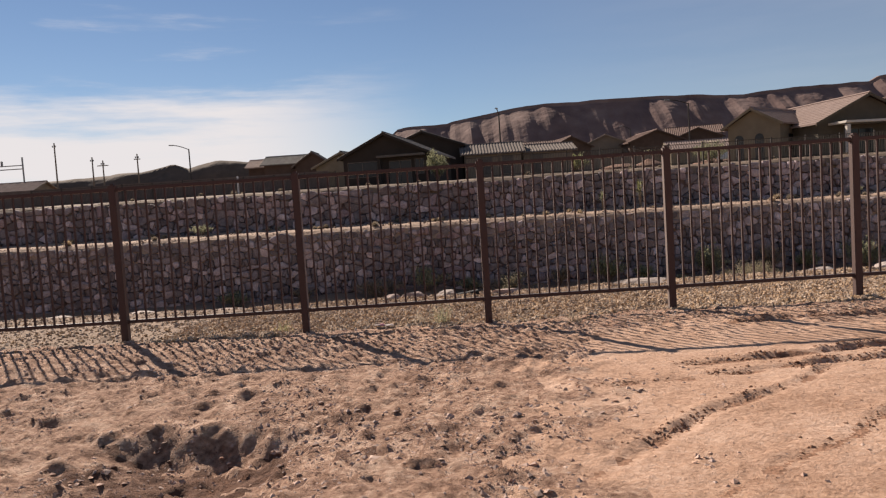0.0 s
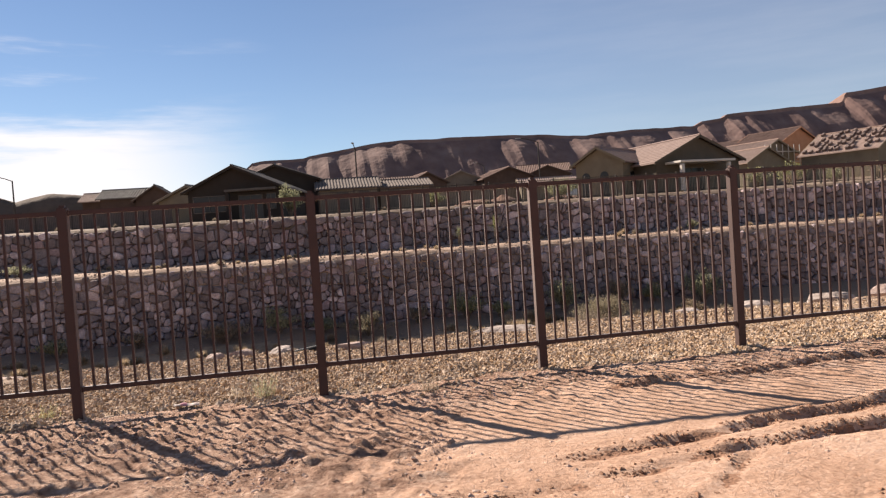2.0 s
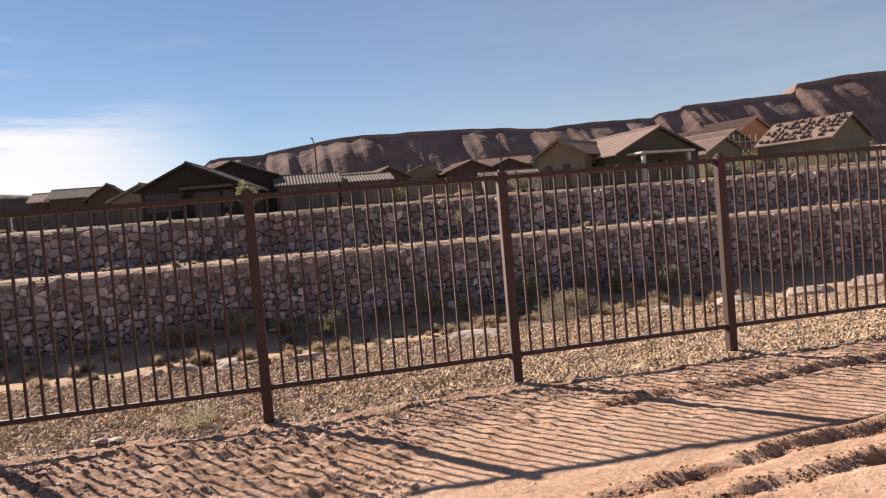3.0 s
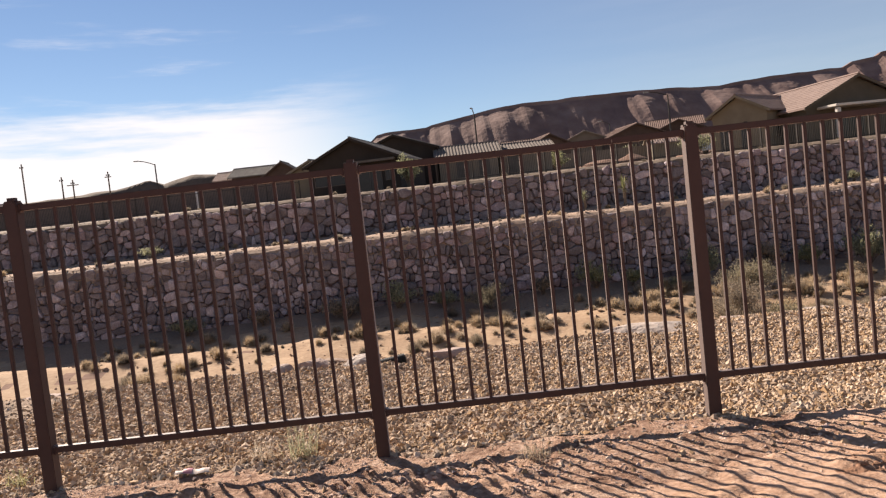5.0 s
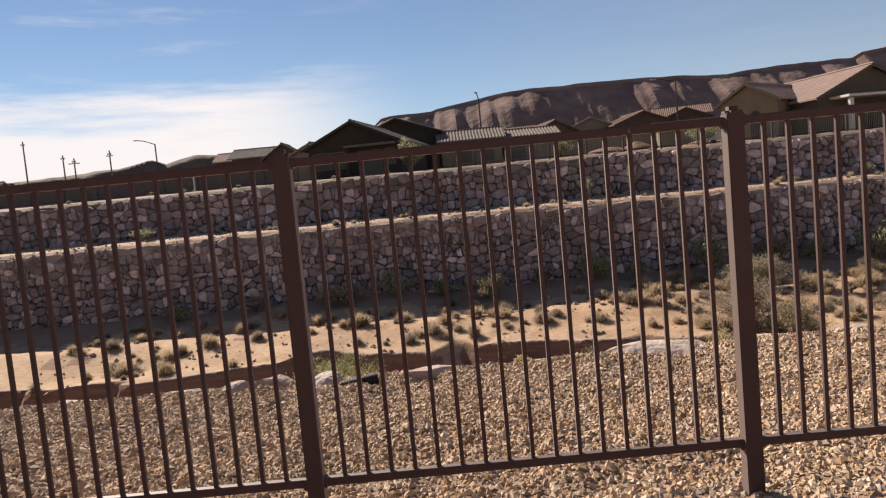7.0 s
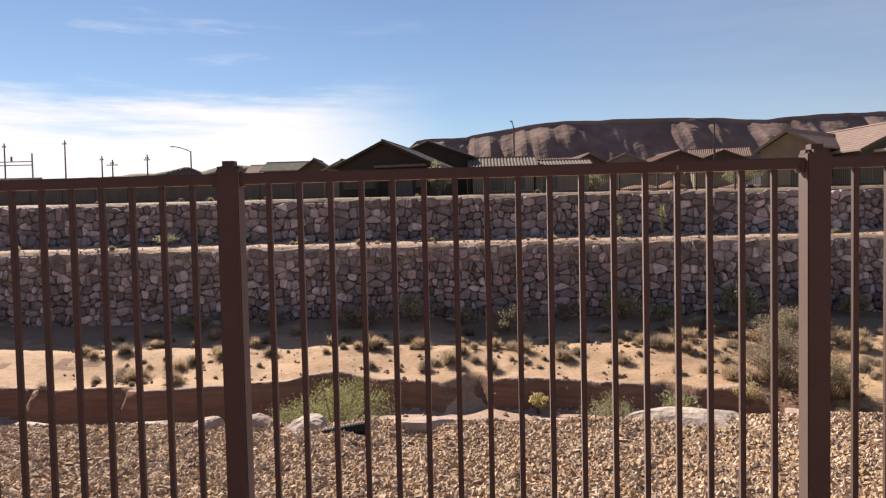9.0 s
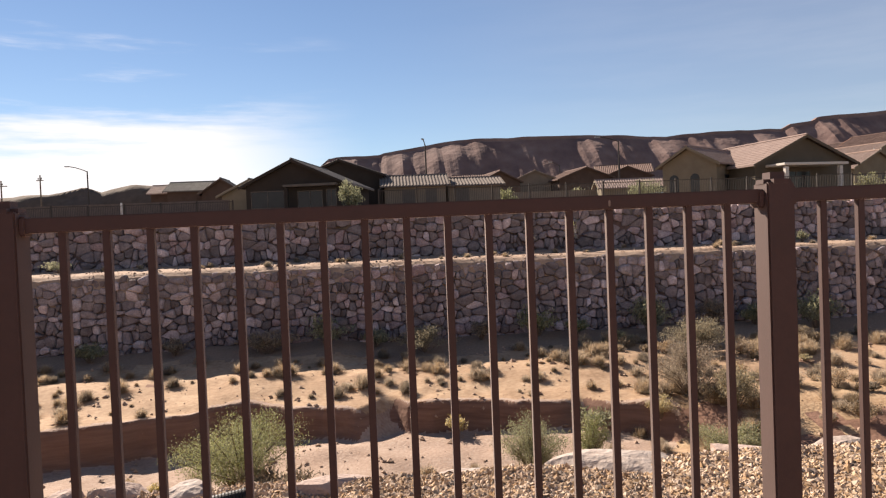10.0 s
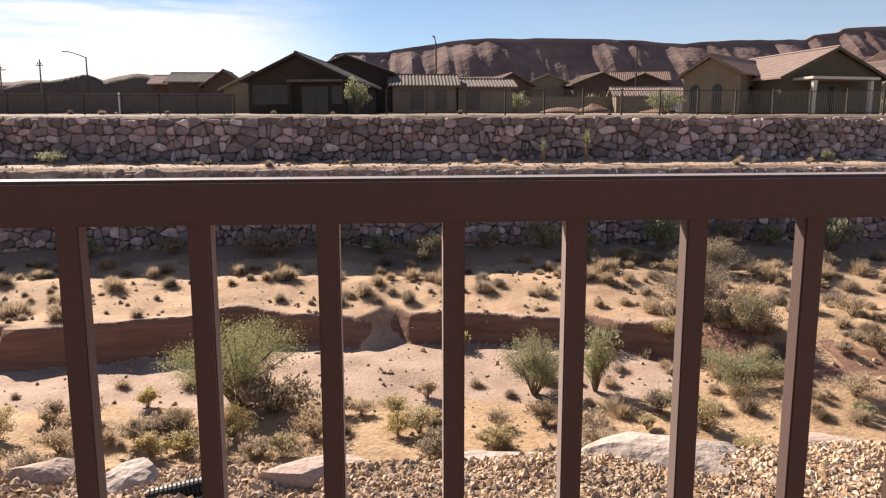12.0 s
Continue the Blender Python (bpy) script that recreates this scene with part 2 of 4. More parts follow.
def height(x, y):
    x, y = np.asarray(x, float), np.asarray(y, float)
    z = 0.018 * soft_noise(x, y, 1.7, 0) + 0.0 * x
    # trodden clods on the near dirt, smoother towards the east
    rough = 1 - 0.8 * smooth(0.1, 0.9, x - 0.17 * (y + 3)) * (1 - 0.45 * smooth(-1.8, -1.1, y))
    near = smooth(0.2, -0.5, y)
    z = z + near * rough * (0.012 * soft_noise(x, y, 0.45, 1) + 0.042 * np.maximum(0, soft_noise(x, y, 0.14, 2) - 0.2) + 0.040 * np.maximum(0, soft_noise(x, y, 0.075, 3) - 0.15) + 0.006 * soft_noise(x, y, 0.24, 5) + 0.012 * soft_noise(x, y, 0.055, 0) - 0.03 * np.maximum(0, soft_noise(x, y, 0.3, 4) - 0.35))
    for (ax, ay), (bx, by), depth in RUTS:
        dx, dy = bx - ax, by - ay
        length = math.hypot(dx, dy)
        s = ((x - ax) * dx + (y - ay) * dy) / length
        w = ((y - ay) * dx - (x - ax) * dy) / length + 0.05 * soft_noise(x, y, 0.6, 4)
        along = smooth(-0.2, 0.3, s) * smooth(length + 0.5, length - 0.2, s)
        broken = np.clip(0.75 + 0.5 * soft_noise(x, y, 0.42, 5) + 0.3 * soft_noise(x, y, 0.12, 1), 0, 1.3)
        z = z + along * broken * 0.5 * depth * (0.5 * np.exp(-((w - 0.085) / 0.04) ** 2) - 0.55 * np.exp(-(w / 0.045) ** 2))
    # hollow by the footprints
    pit = np.exp(-np.abs((x + 1.85) / 0.56) ** 3) * smooth(-3.46, -3.74, y + 0.08 * soft_noise(x, y, 0.25, 3)) * smooth(-5.0, -4.1, y)
    z = z - 0.21 * pit * (0.75 + 0.12 * soft_noise(x, y, 0.14, 1) + 0.1 * soft_noise(x, y, 0.07, 2)) + 0.035 * np.exp(-(((x + 1.9) / 0.6) ** 2 + ((y + 3.38) / 0.14) ** 2)) * (1 + 0.4 * soft_noise(x, y, 0.16, 2))
    # gravel shelf, then the slope into the wash
    z = z - 0.1 * smooth(0.3, 3.2, y)
    z = z + smooth(-0.3, 0.3, y) * smooth(3.6, 3.0, y) * (0.024 * soft_noise(x, y, 0.55, 2) + 0.02 * soft_noise(x, y, 0.2, 4) + 0.014 * soft_noise(x, y, 0.13, 1))
    shelf = np.minimum(0, -(y - 3.45) * 0.62) - 0.25 * smooth(3.3, 3.7, y)
    floor = FLOOR_Z + 0.25 * soft_noise(x, y, 4.5, 1) + 0.08 * soft_noise(x, y, 1.1, 2)
    z = np.where(y > 3.2, np.maximum(z + shelf, floor), z)
    # far side: cut bank, then the bank rising to the foot of the lower wall
    notch = np.exp(-(((x - 0.4) / 0.8) ** 2)) + 0.6 * np.exp(-(((x - 8.2) / 0.7) ** 2))
    edge = cut_edge(x) + 1.2 * notch
    gentle = np.maximum(smooth(9, 15, x), 0.35 * notch)
    bank = BANK_Z - 0.5 * smooth(30.5, 26, y) + 0.6 * smooth(30.6, 35.2, y) + 0.16 * soft_noise(x, y, 2.7, 3) + 0.05 * soft_noise(x, y, 0.8, 0)
    rise = smooth(edge - 0.5 - 5 * gentle, edge, y)
    z = np.where(y > 14, np.maximum(z, floor) * (1 - rise) + bank * rise, z)
    terrace = TERRACE_Z + 0.03 * (y - WALL_Y) + 0.05 * soft_noise(x, y, 0.9, 1) - (0.2 + 0.07 * soft_noise(x, y, 0.5, 3)) * smooth(0.5, 0.0, y - WALL_Y)
    z = np.where(y > WALL_Y, terrace, z)
    top = TOP_Z + 0.03 * (y - UPPER_Y) + 0.06 * soft_noise(x, y, 1.5, 2)
    far = top - 0.024 * np.maximum(0, y - 150) + np.clip(x - 55, 0, 70) * 0.06 * smooth(50, 90, y)
    return np.where(y > UPPER_Y - 0.12, far - (0.18 + 0.06 * soft_noise(x, y, 0.5, 3)) * smooth(0.4, -0.12, y - UPPER_Y), z)


def spaced(*stretches):
    out = [np.arange(a, b, step) for a, b, step in stretches]
    return np.unique(np.concatenate(out).round(4))


def build_ground():
    xs = spaced((-3000, -200, 140), (-200, -40, 8), (-40, -9, 0.5), (-9, -4.5, 0.09), (-4.5, 7, 0.028), (7, 12, 0.1), (12, 45, 0.5), (45, 220, 6), (220, 3001, 139))
    ys = spaced((-400, -30, 30), (-30, -9, 1.0), (-9, -6, 0.1), (-6, 0.3, 0.027), (0.3, 3.6, 0.06), (3.6, 4.2, 0.1), (4.2, 14, 0.5), (14, 22, 0.25), (22, 28, 0.1), (28, WALL_Y - 0.1, 0.3), (WALL_Y - 0.02, WALL_Y + 0.01, 0.04), (WALL_Y + 0.02, WALL_Y + 0.5, 0.12), (WALL_Y + 0.5, UPPER_Y - 0.3, 0.2), (UPPER_Y - 0.14, UPPER_Y - 0.13, 0.04), (UPPER_Y - 0.1, UPPER_Y + 0.3, 0.1), (UPPER_Y + 0.3, 50, 0.4), (50, 150, 4), (150, 4001, 110))
    gx, gy = np.meshgrid(xs, ys)
    gz = height(gx, gy)
    nx, ny = len(xs), len(ys)
    verts = np.stack([gx, gy, gz], -1).reshape(-1, 3)
    a = (np.arange(ny - 1)[:, None] * nx + np.arange(nx - 1)[None]).ravel()
    faces = np.stack([a, a + 1, a + nx + 1, a + nx], -1)
    me = bpy.data.meshes.new("ground")
    me.vertices.add(len(verts))
    me.vertices.foreach_set("co", verts.ravel())
    me.loops.add(faces.size)
    me.loops.foreach_set("vertex_index", faces.ravel().astype(np.int32))
    me.polygons.add(len(faces))
    me.polygons.foreach_set("loop_start", np.arange(0, faces.size, 4, dtype=np.int32))
    for m in (DIRT, GRAVEL_AND_FOOT_SHADE, WASH, BANK, TERRACE, PLAIN, RUT_SOIL, BED, BRUSH_SOIL, TRODDEN, HOLLOW_DARK):
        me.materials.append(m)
    mid = verts[faces].mean(1)
    steep = verts[faces][:, :, 2].max(1) - verts[faces][:, :, 2].min(1)
    kind = np.zeros(len(faces), np.int32)
    kind[mid[:, 0] - 0.17 * (mid[:, 1] + 3) < 0.45 + 0.3 * soft_noise(mid[:, 0], mid[:, 1], 0.8, 2) + 0.6 * soft_noise(mid[:, 0], mid[:, 1], 0.16, 4)] = 9
    patch = 0.6 * soft_noise(mid[:, 0], mid[:, 1], 0.6, 1) + 0.5 * soft_noise(mid[:, 0], mid[:, 1], 0.2, 3)
    kind[(mid[:, 1] > -1.25) & (patch + 0.5 * smooth(-1.3, -0.5, mid[:, 1]) > 0.3)] = 9
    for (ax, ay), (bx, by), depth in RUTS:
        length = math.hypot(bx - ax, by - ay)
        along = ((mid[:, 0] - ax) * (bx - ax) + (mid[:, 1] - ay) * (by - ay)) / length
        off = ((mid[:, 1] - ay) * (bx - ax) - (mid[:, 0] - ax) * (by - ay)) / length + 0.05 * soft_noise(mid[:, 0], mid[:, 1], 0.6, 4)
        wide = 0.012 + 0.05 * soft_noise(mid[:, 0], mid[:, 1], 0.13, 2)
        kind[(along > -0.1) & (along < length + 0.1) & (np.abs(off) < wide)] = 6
    # darker red-brown in a noise-edged oval over the hollow
    oval = np.exp(-(((mid[:, 0] + 1.85) / 0.55) ** 2 + ((mid[:, 1] + 4.1) / 0.42) ** 2)) + 0.35 * soft_noise(mid[:, 0], mid[:, 1], 0.2, 3) + 0.3 * soft_noise(mid[:, 0], mid[:, 1], 0.08, 1)
    kind[(oval > 0.45) & (np.hypot((mid[:, 0] + 1.85) / 1.2, (mid[:, 1] + 4.1) / 0.8) < 1)] = 10
    kind[mid[:, 1] > gravel_front(mid[:, 0])] = 1
    kind[mid[:, 1] > 3.4] = 2
    drift = 0.9 * soft_noise(mid[:, 0], mid[:, 1], 2.4, 3) + 0.5 * soft_noise(mid[:, 0], mid[:, 1], 0.7, 1)
    kind[(mid[:, 1] > 3.4) & (mid[:, 1] < 20.2 + drift)] = 8
    kind[(mid[:, 1] >= 20.2 + drift) & (mid[:, 1] < cut_edge(mid[:, 0]) + 0.3) & (mid[:, 0] < 10.5 + drift)] = 7
    kind[(mid[:, 0] > 10.5 + drift) & (mid[:, 1] > 14) & (mid[:, 1] < 25) & (drift > -0.2)] = 8
    kind[(mid[:, 1] > 20) & (mid[:, 1] < 30) & (steep > 0.1)] = 3
    # this darker bed colour stands in for the shade at the lower wall's foot
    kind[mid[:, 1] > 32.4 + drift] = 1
    kind[mid[:, 1] > WALL_Y - 0.05] = 4
    kind[mid[:, 1] > UPPER_Y - 0.16] = 5
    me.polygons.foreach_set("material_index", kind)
    me.update()
    me.validate()
    me.shade_smooth()
    return tagged(new("ground", me), "dry red dirt, gravel shelf and sandy desert wash", "ground", kind="structure")


build_ground()


# ---- mesa and hills ----
def build_mesa():
    xs = np.arange(-110, 1700, 3.5)
    px = [-110, -72, -60, -3, 0, 104, 234, 327, 390, 469, 566, 576, 606, 612, 800, 806, 812, 910, 1700]
    pz = [70, 104, 106, 107, 109, 124, 124, 123, 119, 125, 127, 133, 136, 141, 151, 152, 166, 176, 215]
    top = np.interp(xs, px, pz) + 0.8 * soft_noise(xs, xs * 0, 22, 1)
    key_s = [-120, -6, 0, 2, 5, 130, 220]
    key_h = [0.8, 1, 1, 0.965, 0.945, 0.03, 0.0]
    steps = [-120, -6, 0, 1, 2, 3.5, 5] + list(np.arange(8, 221, 5.3))
    foot = 6.0
    verts, faces, kinds = [], [], []
    # spurs run out from the cliff, with gullies between that widen downwards
    lean = xs + 14 * soft_noise(xs, xs * 0, 130, 4)
    big, small = 1 - 2 * np.abs(soft_noise(lean, xs * 0 + 5, 95, 2)), 1 - 2 * np.abs(soft_noise(lean, xs * 0 + 9, 38, 3))
    rim = 16 * soft_noise(xs, xs * 0, 120, 5) + 5 * soft_noise(xs, xs * 0, 30, 1)
    for s in steps:
        h = float(np.interp(s, key_s, key_h))
        spread = float(smooth(-4, 34, np.array(float(s)))) * float(smooth(330, 120, np.array(float(s))))
        sway = xs + 0.12 * s * soft_noise(xs, xs * 0 + 2, 60, 1)
        fine = 5 * soft_noise(sway, xs * 0 + s * 0.16, 17, 0) + 3.0 * soft_noise(sway, xs * 0 + s * 0.12, 8, 4)
        y = 985 - s + rim - spread * (12 * big + 7 * small) - fine * (0.35 + 0.65 * spread)
        ledge = 2.2 * soft_noise(xs, xs * 0 + s * 0.4, 25, 1) * smooth(6, 20, np.array(float(s)))
        z = foot + (top - foot) * h + ledge * (h > 0.03)
        verts += list(zip(xs, y, z))
    n = len(xs)
    for r in range(len(steps) - 1):
        for i in range(n - 1):
            a = r * n + i
            faces.append((a, a + n, a + n + 1, a + 1))
            kinds.append(1 if r <= 4 else 0)
    ob = empty("mesa")
    raw("talus_slope", verts, [f for f, k in zip(faces, kinds) if not k], MESA, ob)
    raw("cap_cliff", verts, [f for f, k in zip(faces, kinds) if k], CAP, ob)
    return tagged(ob, "distant flat-topped red rock mesa with dark cap cliff", "mesa")


build_mesa()


def hill(x, y, rx, ry, h, seed, label, flat=0, mat=HILL, name="hill"):
    verts, faces = [], []
    rings, sides = 9, 30
    for r in range(rings):
        u = r / (rings - 1)
        for k in range(sides):
            a = 2 * math.pi * k / sides
            px, py = x + rx * u * math.cos(a), y + ry * u * math.sin(a)
            z = h * (1 - u ** (4 if flat else 1.5)) * (1 + (0.12 if flat else 0.3) * float(soft_noise(px + seed * 9, py, rx * 0.3, seed)))
            verts.append((px, py, float(height(px, py)) - 2 + z + (2 if u < 1 else 0)))
    for r in range(rings - 1):
        for k in range(sides):
            a, b = r * sides + k, r * sides + (k + 1) % sides
            faces.append((a, a + sides, b + sides, b))
    return tagged(raw(name, verts, faces, mat, smooth=True), label, "hill" if name == "hill" else "mound", group="low hills" if name == "hill" else "dirt mounds")


for k, (x, y, rx, ry, h, flat) in enumerate([(-330, 380, 120, 50, 13, 1)]):
    hill(x, y, rx, ry, h, k, "low dark earth hill on the far side of the plain", flat)
def hill_ridge():
    """A long low ridge with two worn crests, falling off to the plain before and behind."""
    xs = np.arange(-330, -20, 2.0)
    crest = np.interp(xs, [-330, -200, -150, -132, -119, -112, -99, -88, -60, -20], [17, 20.5, 22.0, 22.2, 25.2, 22.6, 25.2, 24.0, 20, 15]) + 0.35 * soft_noise(xs, xs * 0, 5, 1)
    verts, faces = [], []
    rows = 15
    for r in range(rows):
        u = r / (rows - 1) * 2 - 1
        y = 300 + (16 if u < 0 else 40) * u + 5 * soft_noise(xs, xs * 0 + 30 * u, 16, 2) * (1 - abs(u))
        lift = max(0.0, 1 - abs(u) ** 1.3)
        z = -4 + (crest + 4) * lift * (1 + 0.1 * soft_noise(xs, xs * 0 + 40 * u, 9, 3) * min(1, 4 * abs(u)))
        verts += list(zip(xs, y, z))
    n = len(xs)
    for r in range(rows - 1):
        faces += [(r * n + i, r * n + i + 1, (r + 1) * n + i + 1, (r + 1) * n + i) for i in range(n - 1)]
    tagged(raw("hill", verts, faces, HILL, smooth=True), "long low dark earth ridge beyond the houses", "hill", group="low hills")


hill_ridge()
for k, (x, y, rx, ry, h) in enumerate([(19.5, 79, 3.0, 2.5, 0.7), (23.5, 82, 2.6, 2, 0.9), (32.0, 83, 3.0, 3, 0.5)]):
    hill(x, y, rx, ry, h, k, "mound of loose red dirt on the building ground", 0, BANK, "dirt_mound")


# ---- rockery walls ----
def clip(poly, px, py, nx, ny):
    """The part of a polygon on the side of a line that its normal points away from."""
    out = []
    for i in range(len(poly)):
        a, b = poly[i], poly[(i + 1) % len(poly)]
        da, db = (a[0] - px) * nx + (a[1] - py) * ny, (b[0] - px) * nx + (b[1] - py) * ny
        if da <= 0:
            out.append(a)
        if da * db < 0:
            t = da / (da - db)
            out.append((a[0] + t * (b[0] - a[0]), a[1] + t * (b[1] - a[1])))
    return out


def stone_mesh(poly, rng, depth):
    """A block with a face rounded off towards its joints; around its middle."""
    cx, cy = sum(p[0] for p in poly) / len(poly), sum(p[1] for p in poly) / len(poly)
    ring = []
    for i, p in enumerate(poly):
        q = poly[(i + 1) % len(poly)]
        for f in (0.2, 0.8):
            ring.append((p[0] + f * (q[0] - p[0]) - cx, p[1] + f * (q[1] - p[1]) - cy))
    n = len(ring)
    verts = []
    tilt_x, tilt_z = rng.uniform(-0.22, 0.22), rng.uniform(-0.25, 0.15)
    worn = [rng.uniform(0.92, 1.03) for _ in ring]
    for scale, out in ((1.07, 0.0), (1.035, 0.76), (0.86, 1.0)):
        for (x, z), w in zip(ring, worn):
            w = w * rng.uniform(0.97, 1.02)
            verts.append((x * scale * w, 0.25 - depth * out - (x * tilt_x + z * tilt_z if out else 0) * out, z * scale * w))
    verts.append((rng.uniform(-0.05, 0.05), 0.25 - depth * rng.uniform(1.0, 1.2), rng.uniform(-0.04, 0.04)))
    faces = []
    for r in range(2):
        for k in range(n):
            a, b = r * n + k, r * n + (k + 1) % n
            faces.append((a, b, b + n, a + n))
    for k in range(n):
        faces.append((2 * n + k, 2 * n + (k + 1) % n, 3 * n))
    return (cx, cy), verts, [f for f in faces]


def rock_wall(name, y, x0, x1, z0, z1, step_x, step_z, lean, near, seed, label):
    rng = random.Random(seed)
    wall = raw(name, *slab(x0, x1, y + 0.115, y + 0.9, z0 - 0.4, z1 - 0.15, lean), JOINT)
    tagged(wall, label, "retaining wall", kind="structure")
    sites = {}
    rows, cols = int((z1 - z0) / step_z) + 3, int((x1 - x0) / step_x) + 3
    for r in range(rows):
        for c in range(cols):
            sites[r, c] = (x0 + (c - 1 + 0.5 * (r % 2) + rng.uniform(-0.44, 0.44)) * step_x, z0 + (r - 1 + rng.uniform(-0.42, 0.42)) * step_z)
    for key in list(sites):
        if rng.random() < 0.24:
            del sites[key]
    for key in list(sites):
        if rng.random() < 0.38:
            sites[key[0], key[1] + 0.5] = (sites[key][0] + 0.55 * step_x, sites[key][1] + rng.choice((-0.35, 0.35)) * step_z)
    rest_v, rest_f = [], []
    count = 0
    for (r, c), (sx, sz) in sites.items():
        if not (z0 - 0.1 < sz < z1) or not (x0 < sx < x1):
            continue
        poly = [(sx - 1.6 * step_x, sz - 1.8 * step_z), (sx + 1.6 * step_x, sz - 1.8 * step_z), (sx + 1.6 * step_x, sz + 1.8 * step_z), (sx - 1.6 * step_x, sz + 1.8 * step_z)]
        for dr in range(-3, 4):
            for dc in (-3, -2.5, -2, -1.5, -1, -0.5, 0, 0.5, 1, 1.5, 2, 2.5, 3):
                o = sites.get((r + dr, c + dc))
                if o and (dr or dc):
                    nx, nz = o[0] - sx, o[1] - sz
                    length = math.hypot(nx, nz)
                    gap = 0.006 / length
                    ux, uz = nx / length, nz / length
                    if dr == 0:
                        ux, uz = 0.36 * ux + 0.64 * math.copysign(1, nx), 0.36 * uz
                    elif abs(dr) == 1:
                        ux, uz = 0.46 * ux, 0.46 * uz + 0.54 * math.copysign(1, dr)
                    poly = clip(poly, sx + nx * (0.5 - gap), sz + nz * (0.5 - gap), ux, uz)
        top = z1 + rng.uniform(-0.14, 0.10)
        poly = clip(poly, 0, top, 0, 1)
        if len(poly) < 3:
            continue
        (cx, cz), verts, faces = stone_mesh(poly, rng, rng.uniform(0.19, 0.40))
        place = Vector((cx, y + lean * (cz - z0), cz))
        if near(cx, cz) and count < 300:
            count += 1
            ob = raw("stone", verts, faces, STONE, wall)
            ob.location = place
        else:
            base = len(rest_v)
            rest_v += [(v[0] + place.x, v[1] + place.y, v[2] + place.z) for v in verts]
            rest_f += [tuple(i + base for i in f) for f in faces]
    if rest_v:
        tagged(raw("stones", rest_v, rest_f, STONE, wall), kind="stuff")
    return wall


def slab(x0, x1, y0, y1, z0, z1, lean):
    d = lean * (z1 - z0)
    verts = [(x0, y0, z0), (x1, y0, z0), (x1, y1, z0), (x0, y1, z0), (x0, y0 + d, z1), (x1, y0 + d, z1), (x1, y1 + d, z1), (x0, y1 + d, z1)]
    return verts, [(0, 3, 2, 1), (4, 5, 6, 7), (0, 1, 5, 4), (1, 2, 6, 5), (2, 3, 7, 6), (3, 0, 4, 7)]


rock_wall("wall_lower", WALL_Y - 0.55, -42, 50, BANK_Z - 0.3, TERRACE_Z - 0.14, 0.47, 0.40, 0.12, lambda x, z: -5.5 < x < 11, 3, "tall dry-stacked wall of reddish brown boulders, in shade")
rock_wall("wall_upper", UPPER_Y - 0.45, -50, 60, TERRACE_Z, TOP_Z - 0.12, 0.55, 0.46, 0.10, lambda x, z: -12 < x < 30, 4, "upper dry-stacked wall of reddish brown boulders above the terrace")


# ---- near iron fence ----
BAY, STEP = 2.0, 2.0 / 18.5
RAIL_TOP = 1.718


def build_fence():
    fence = tagged(empty("iron_fence"), "dark bronze welded iron fence with square pickets on dirt", "fence")
    post_bm = boxed(-0.038, 0.038, -0.038, 0.038, -0.45, 1.735, bevel=0.004)
    post = part("post", post_bm, BRONZE, fence)
    cap_bm = boxed(-0.0392, 0.0392, -0.0392, 0.0392, 1.712, 1.762, bevel=0.019)
    rail_bm = boxed(0.038, BAY - 0.038, -0.019, 0.019, RAIL_TOP - 0.038, RAIL_TOP, bevel=0.003)
    low_bm = boxed(0.038, BAY - 0.038, -0.019, 0.019, 0.225, 0.263, bevel=0.003)
    picket_bm = boxed(-0.0095, 0.0095, -0.0095, 0.0095, 0.255, RAIL_TOP - 0.03, bevel=0.0015)
    bracket_bm = boxed(-0.012, 0.012, -0.024, 0.024, -0.026, 0.024, bevel=0.006)
    meshes = {}
    for key, bm in (("cap", cap_bm), ("rail", rail_bm), ("low", low_bm), ("picket", picket_bm), ("bracket", bracket_bm)):
        me = bpy.data.meshes.new(key)
        bm.to_mesh(me)
        bm.free()
        me.materials.append(BRONZE)
        meshes[key] = me
    for i in range(-6, 8):
        x = i * BAY
        lift = 0.006 * i
        ob = post if i == -6 else share("post", post.data, fence, pose(0, 0, 0))
        ob.location = (x, 0, lift)
        share("post_cap", meshes["cap"], ob, pose(0, 0, 0))
        if i == 7:
            break
        rise = math.degrees(math.atan2(0.006, BAY))
        share("top_rail", meshes["rail"], fence, pose(x, 0, lift, 0, -rise, 0))
        share("bottom_rail", meshes["low"], fence, pose(x, 0, lift, 0, -rise, 0))
        for end in (0.046, BAY - 0.046):
            for z in (RAIL_TOP - 0.019, 0.244):
                share("bracket", meshes["bracket"], fence, pose(x + end, 0, z + lift))
        for k in range(17):
            share("picket", meshes["picket"], fence, pose(x + (1.25 + k) * STEP, 0, lift + 0.006 * (1.25 + k) / 18.5))
    part("weld_tab", boxed(14.25 * STEP - 0.006, 14.25 * STEP, -0.0215, -0.015, RAIL_TOP - 0.026, RAIL_TOP - 0.008, bevel=0.002), TAN_WELD, fence, "bright weld spot on the rail")
    return fence


TAN_WELD = material("dull weld metal", [(0.2, 0.15, 0.12), (0.28, 0.22, 0.18)], 40, 0.6)
GALV = material("galvanised steel", [(0.22, 0.22, 0.22), (0.32, 0.32, 0.31)], 2, 0.5, metal=0.6)
build_fence()

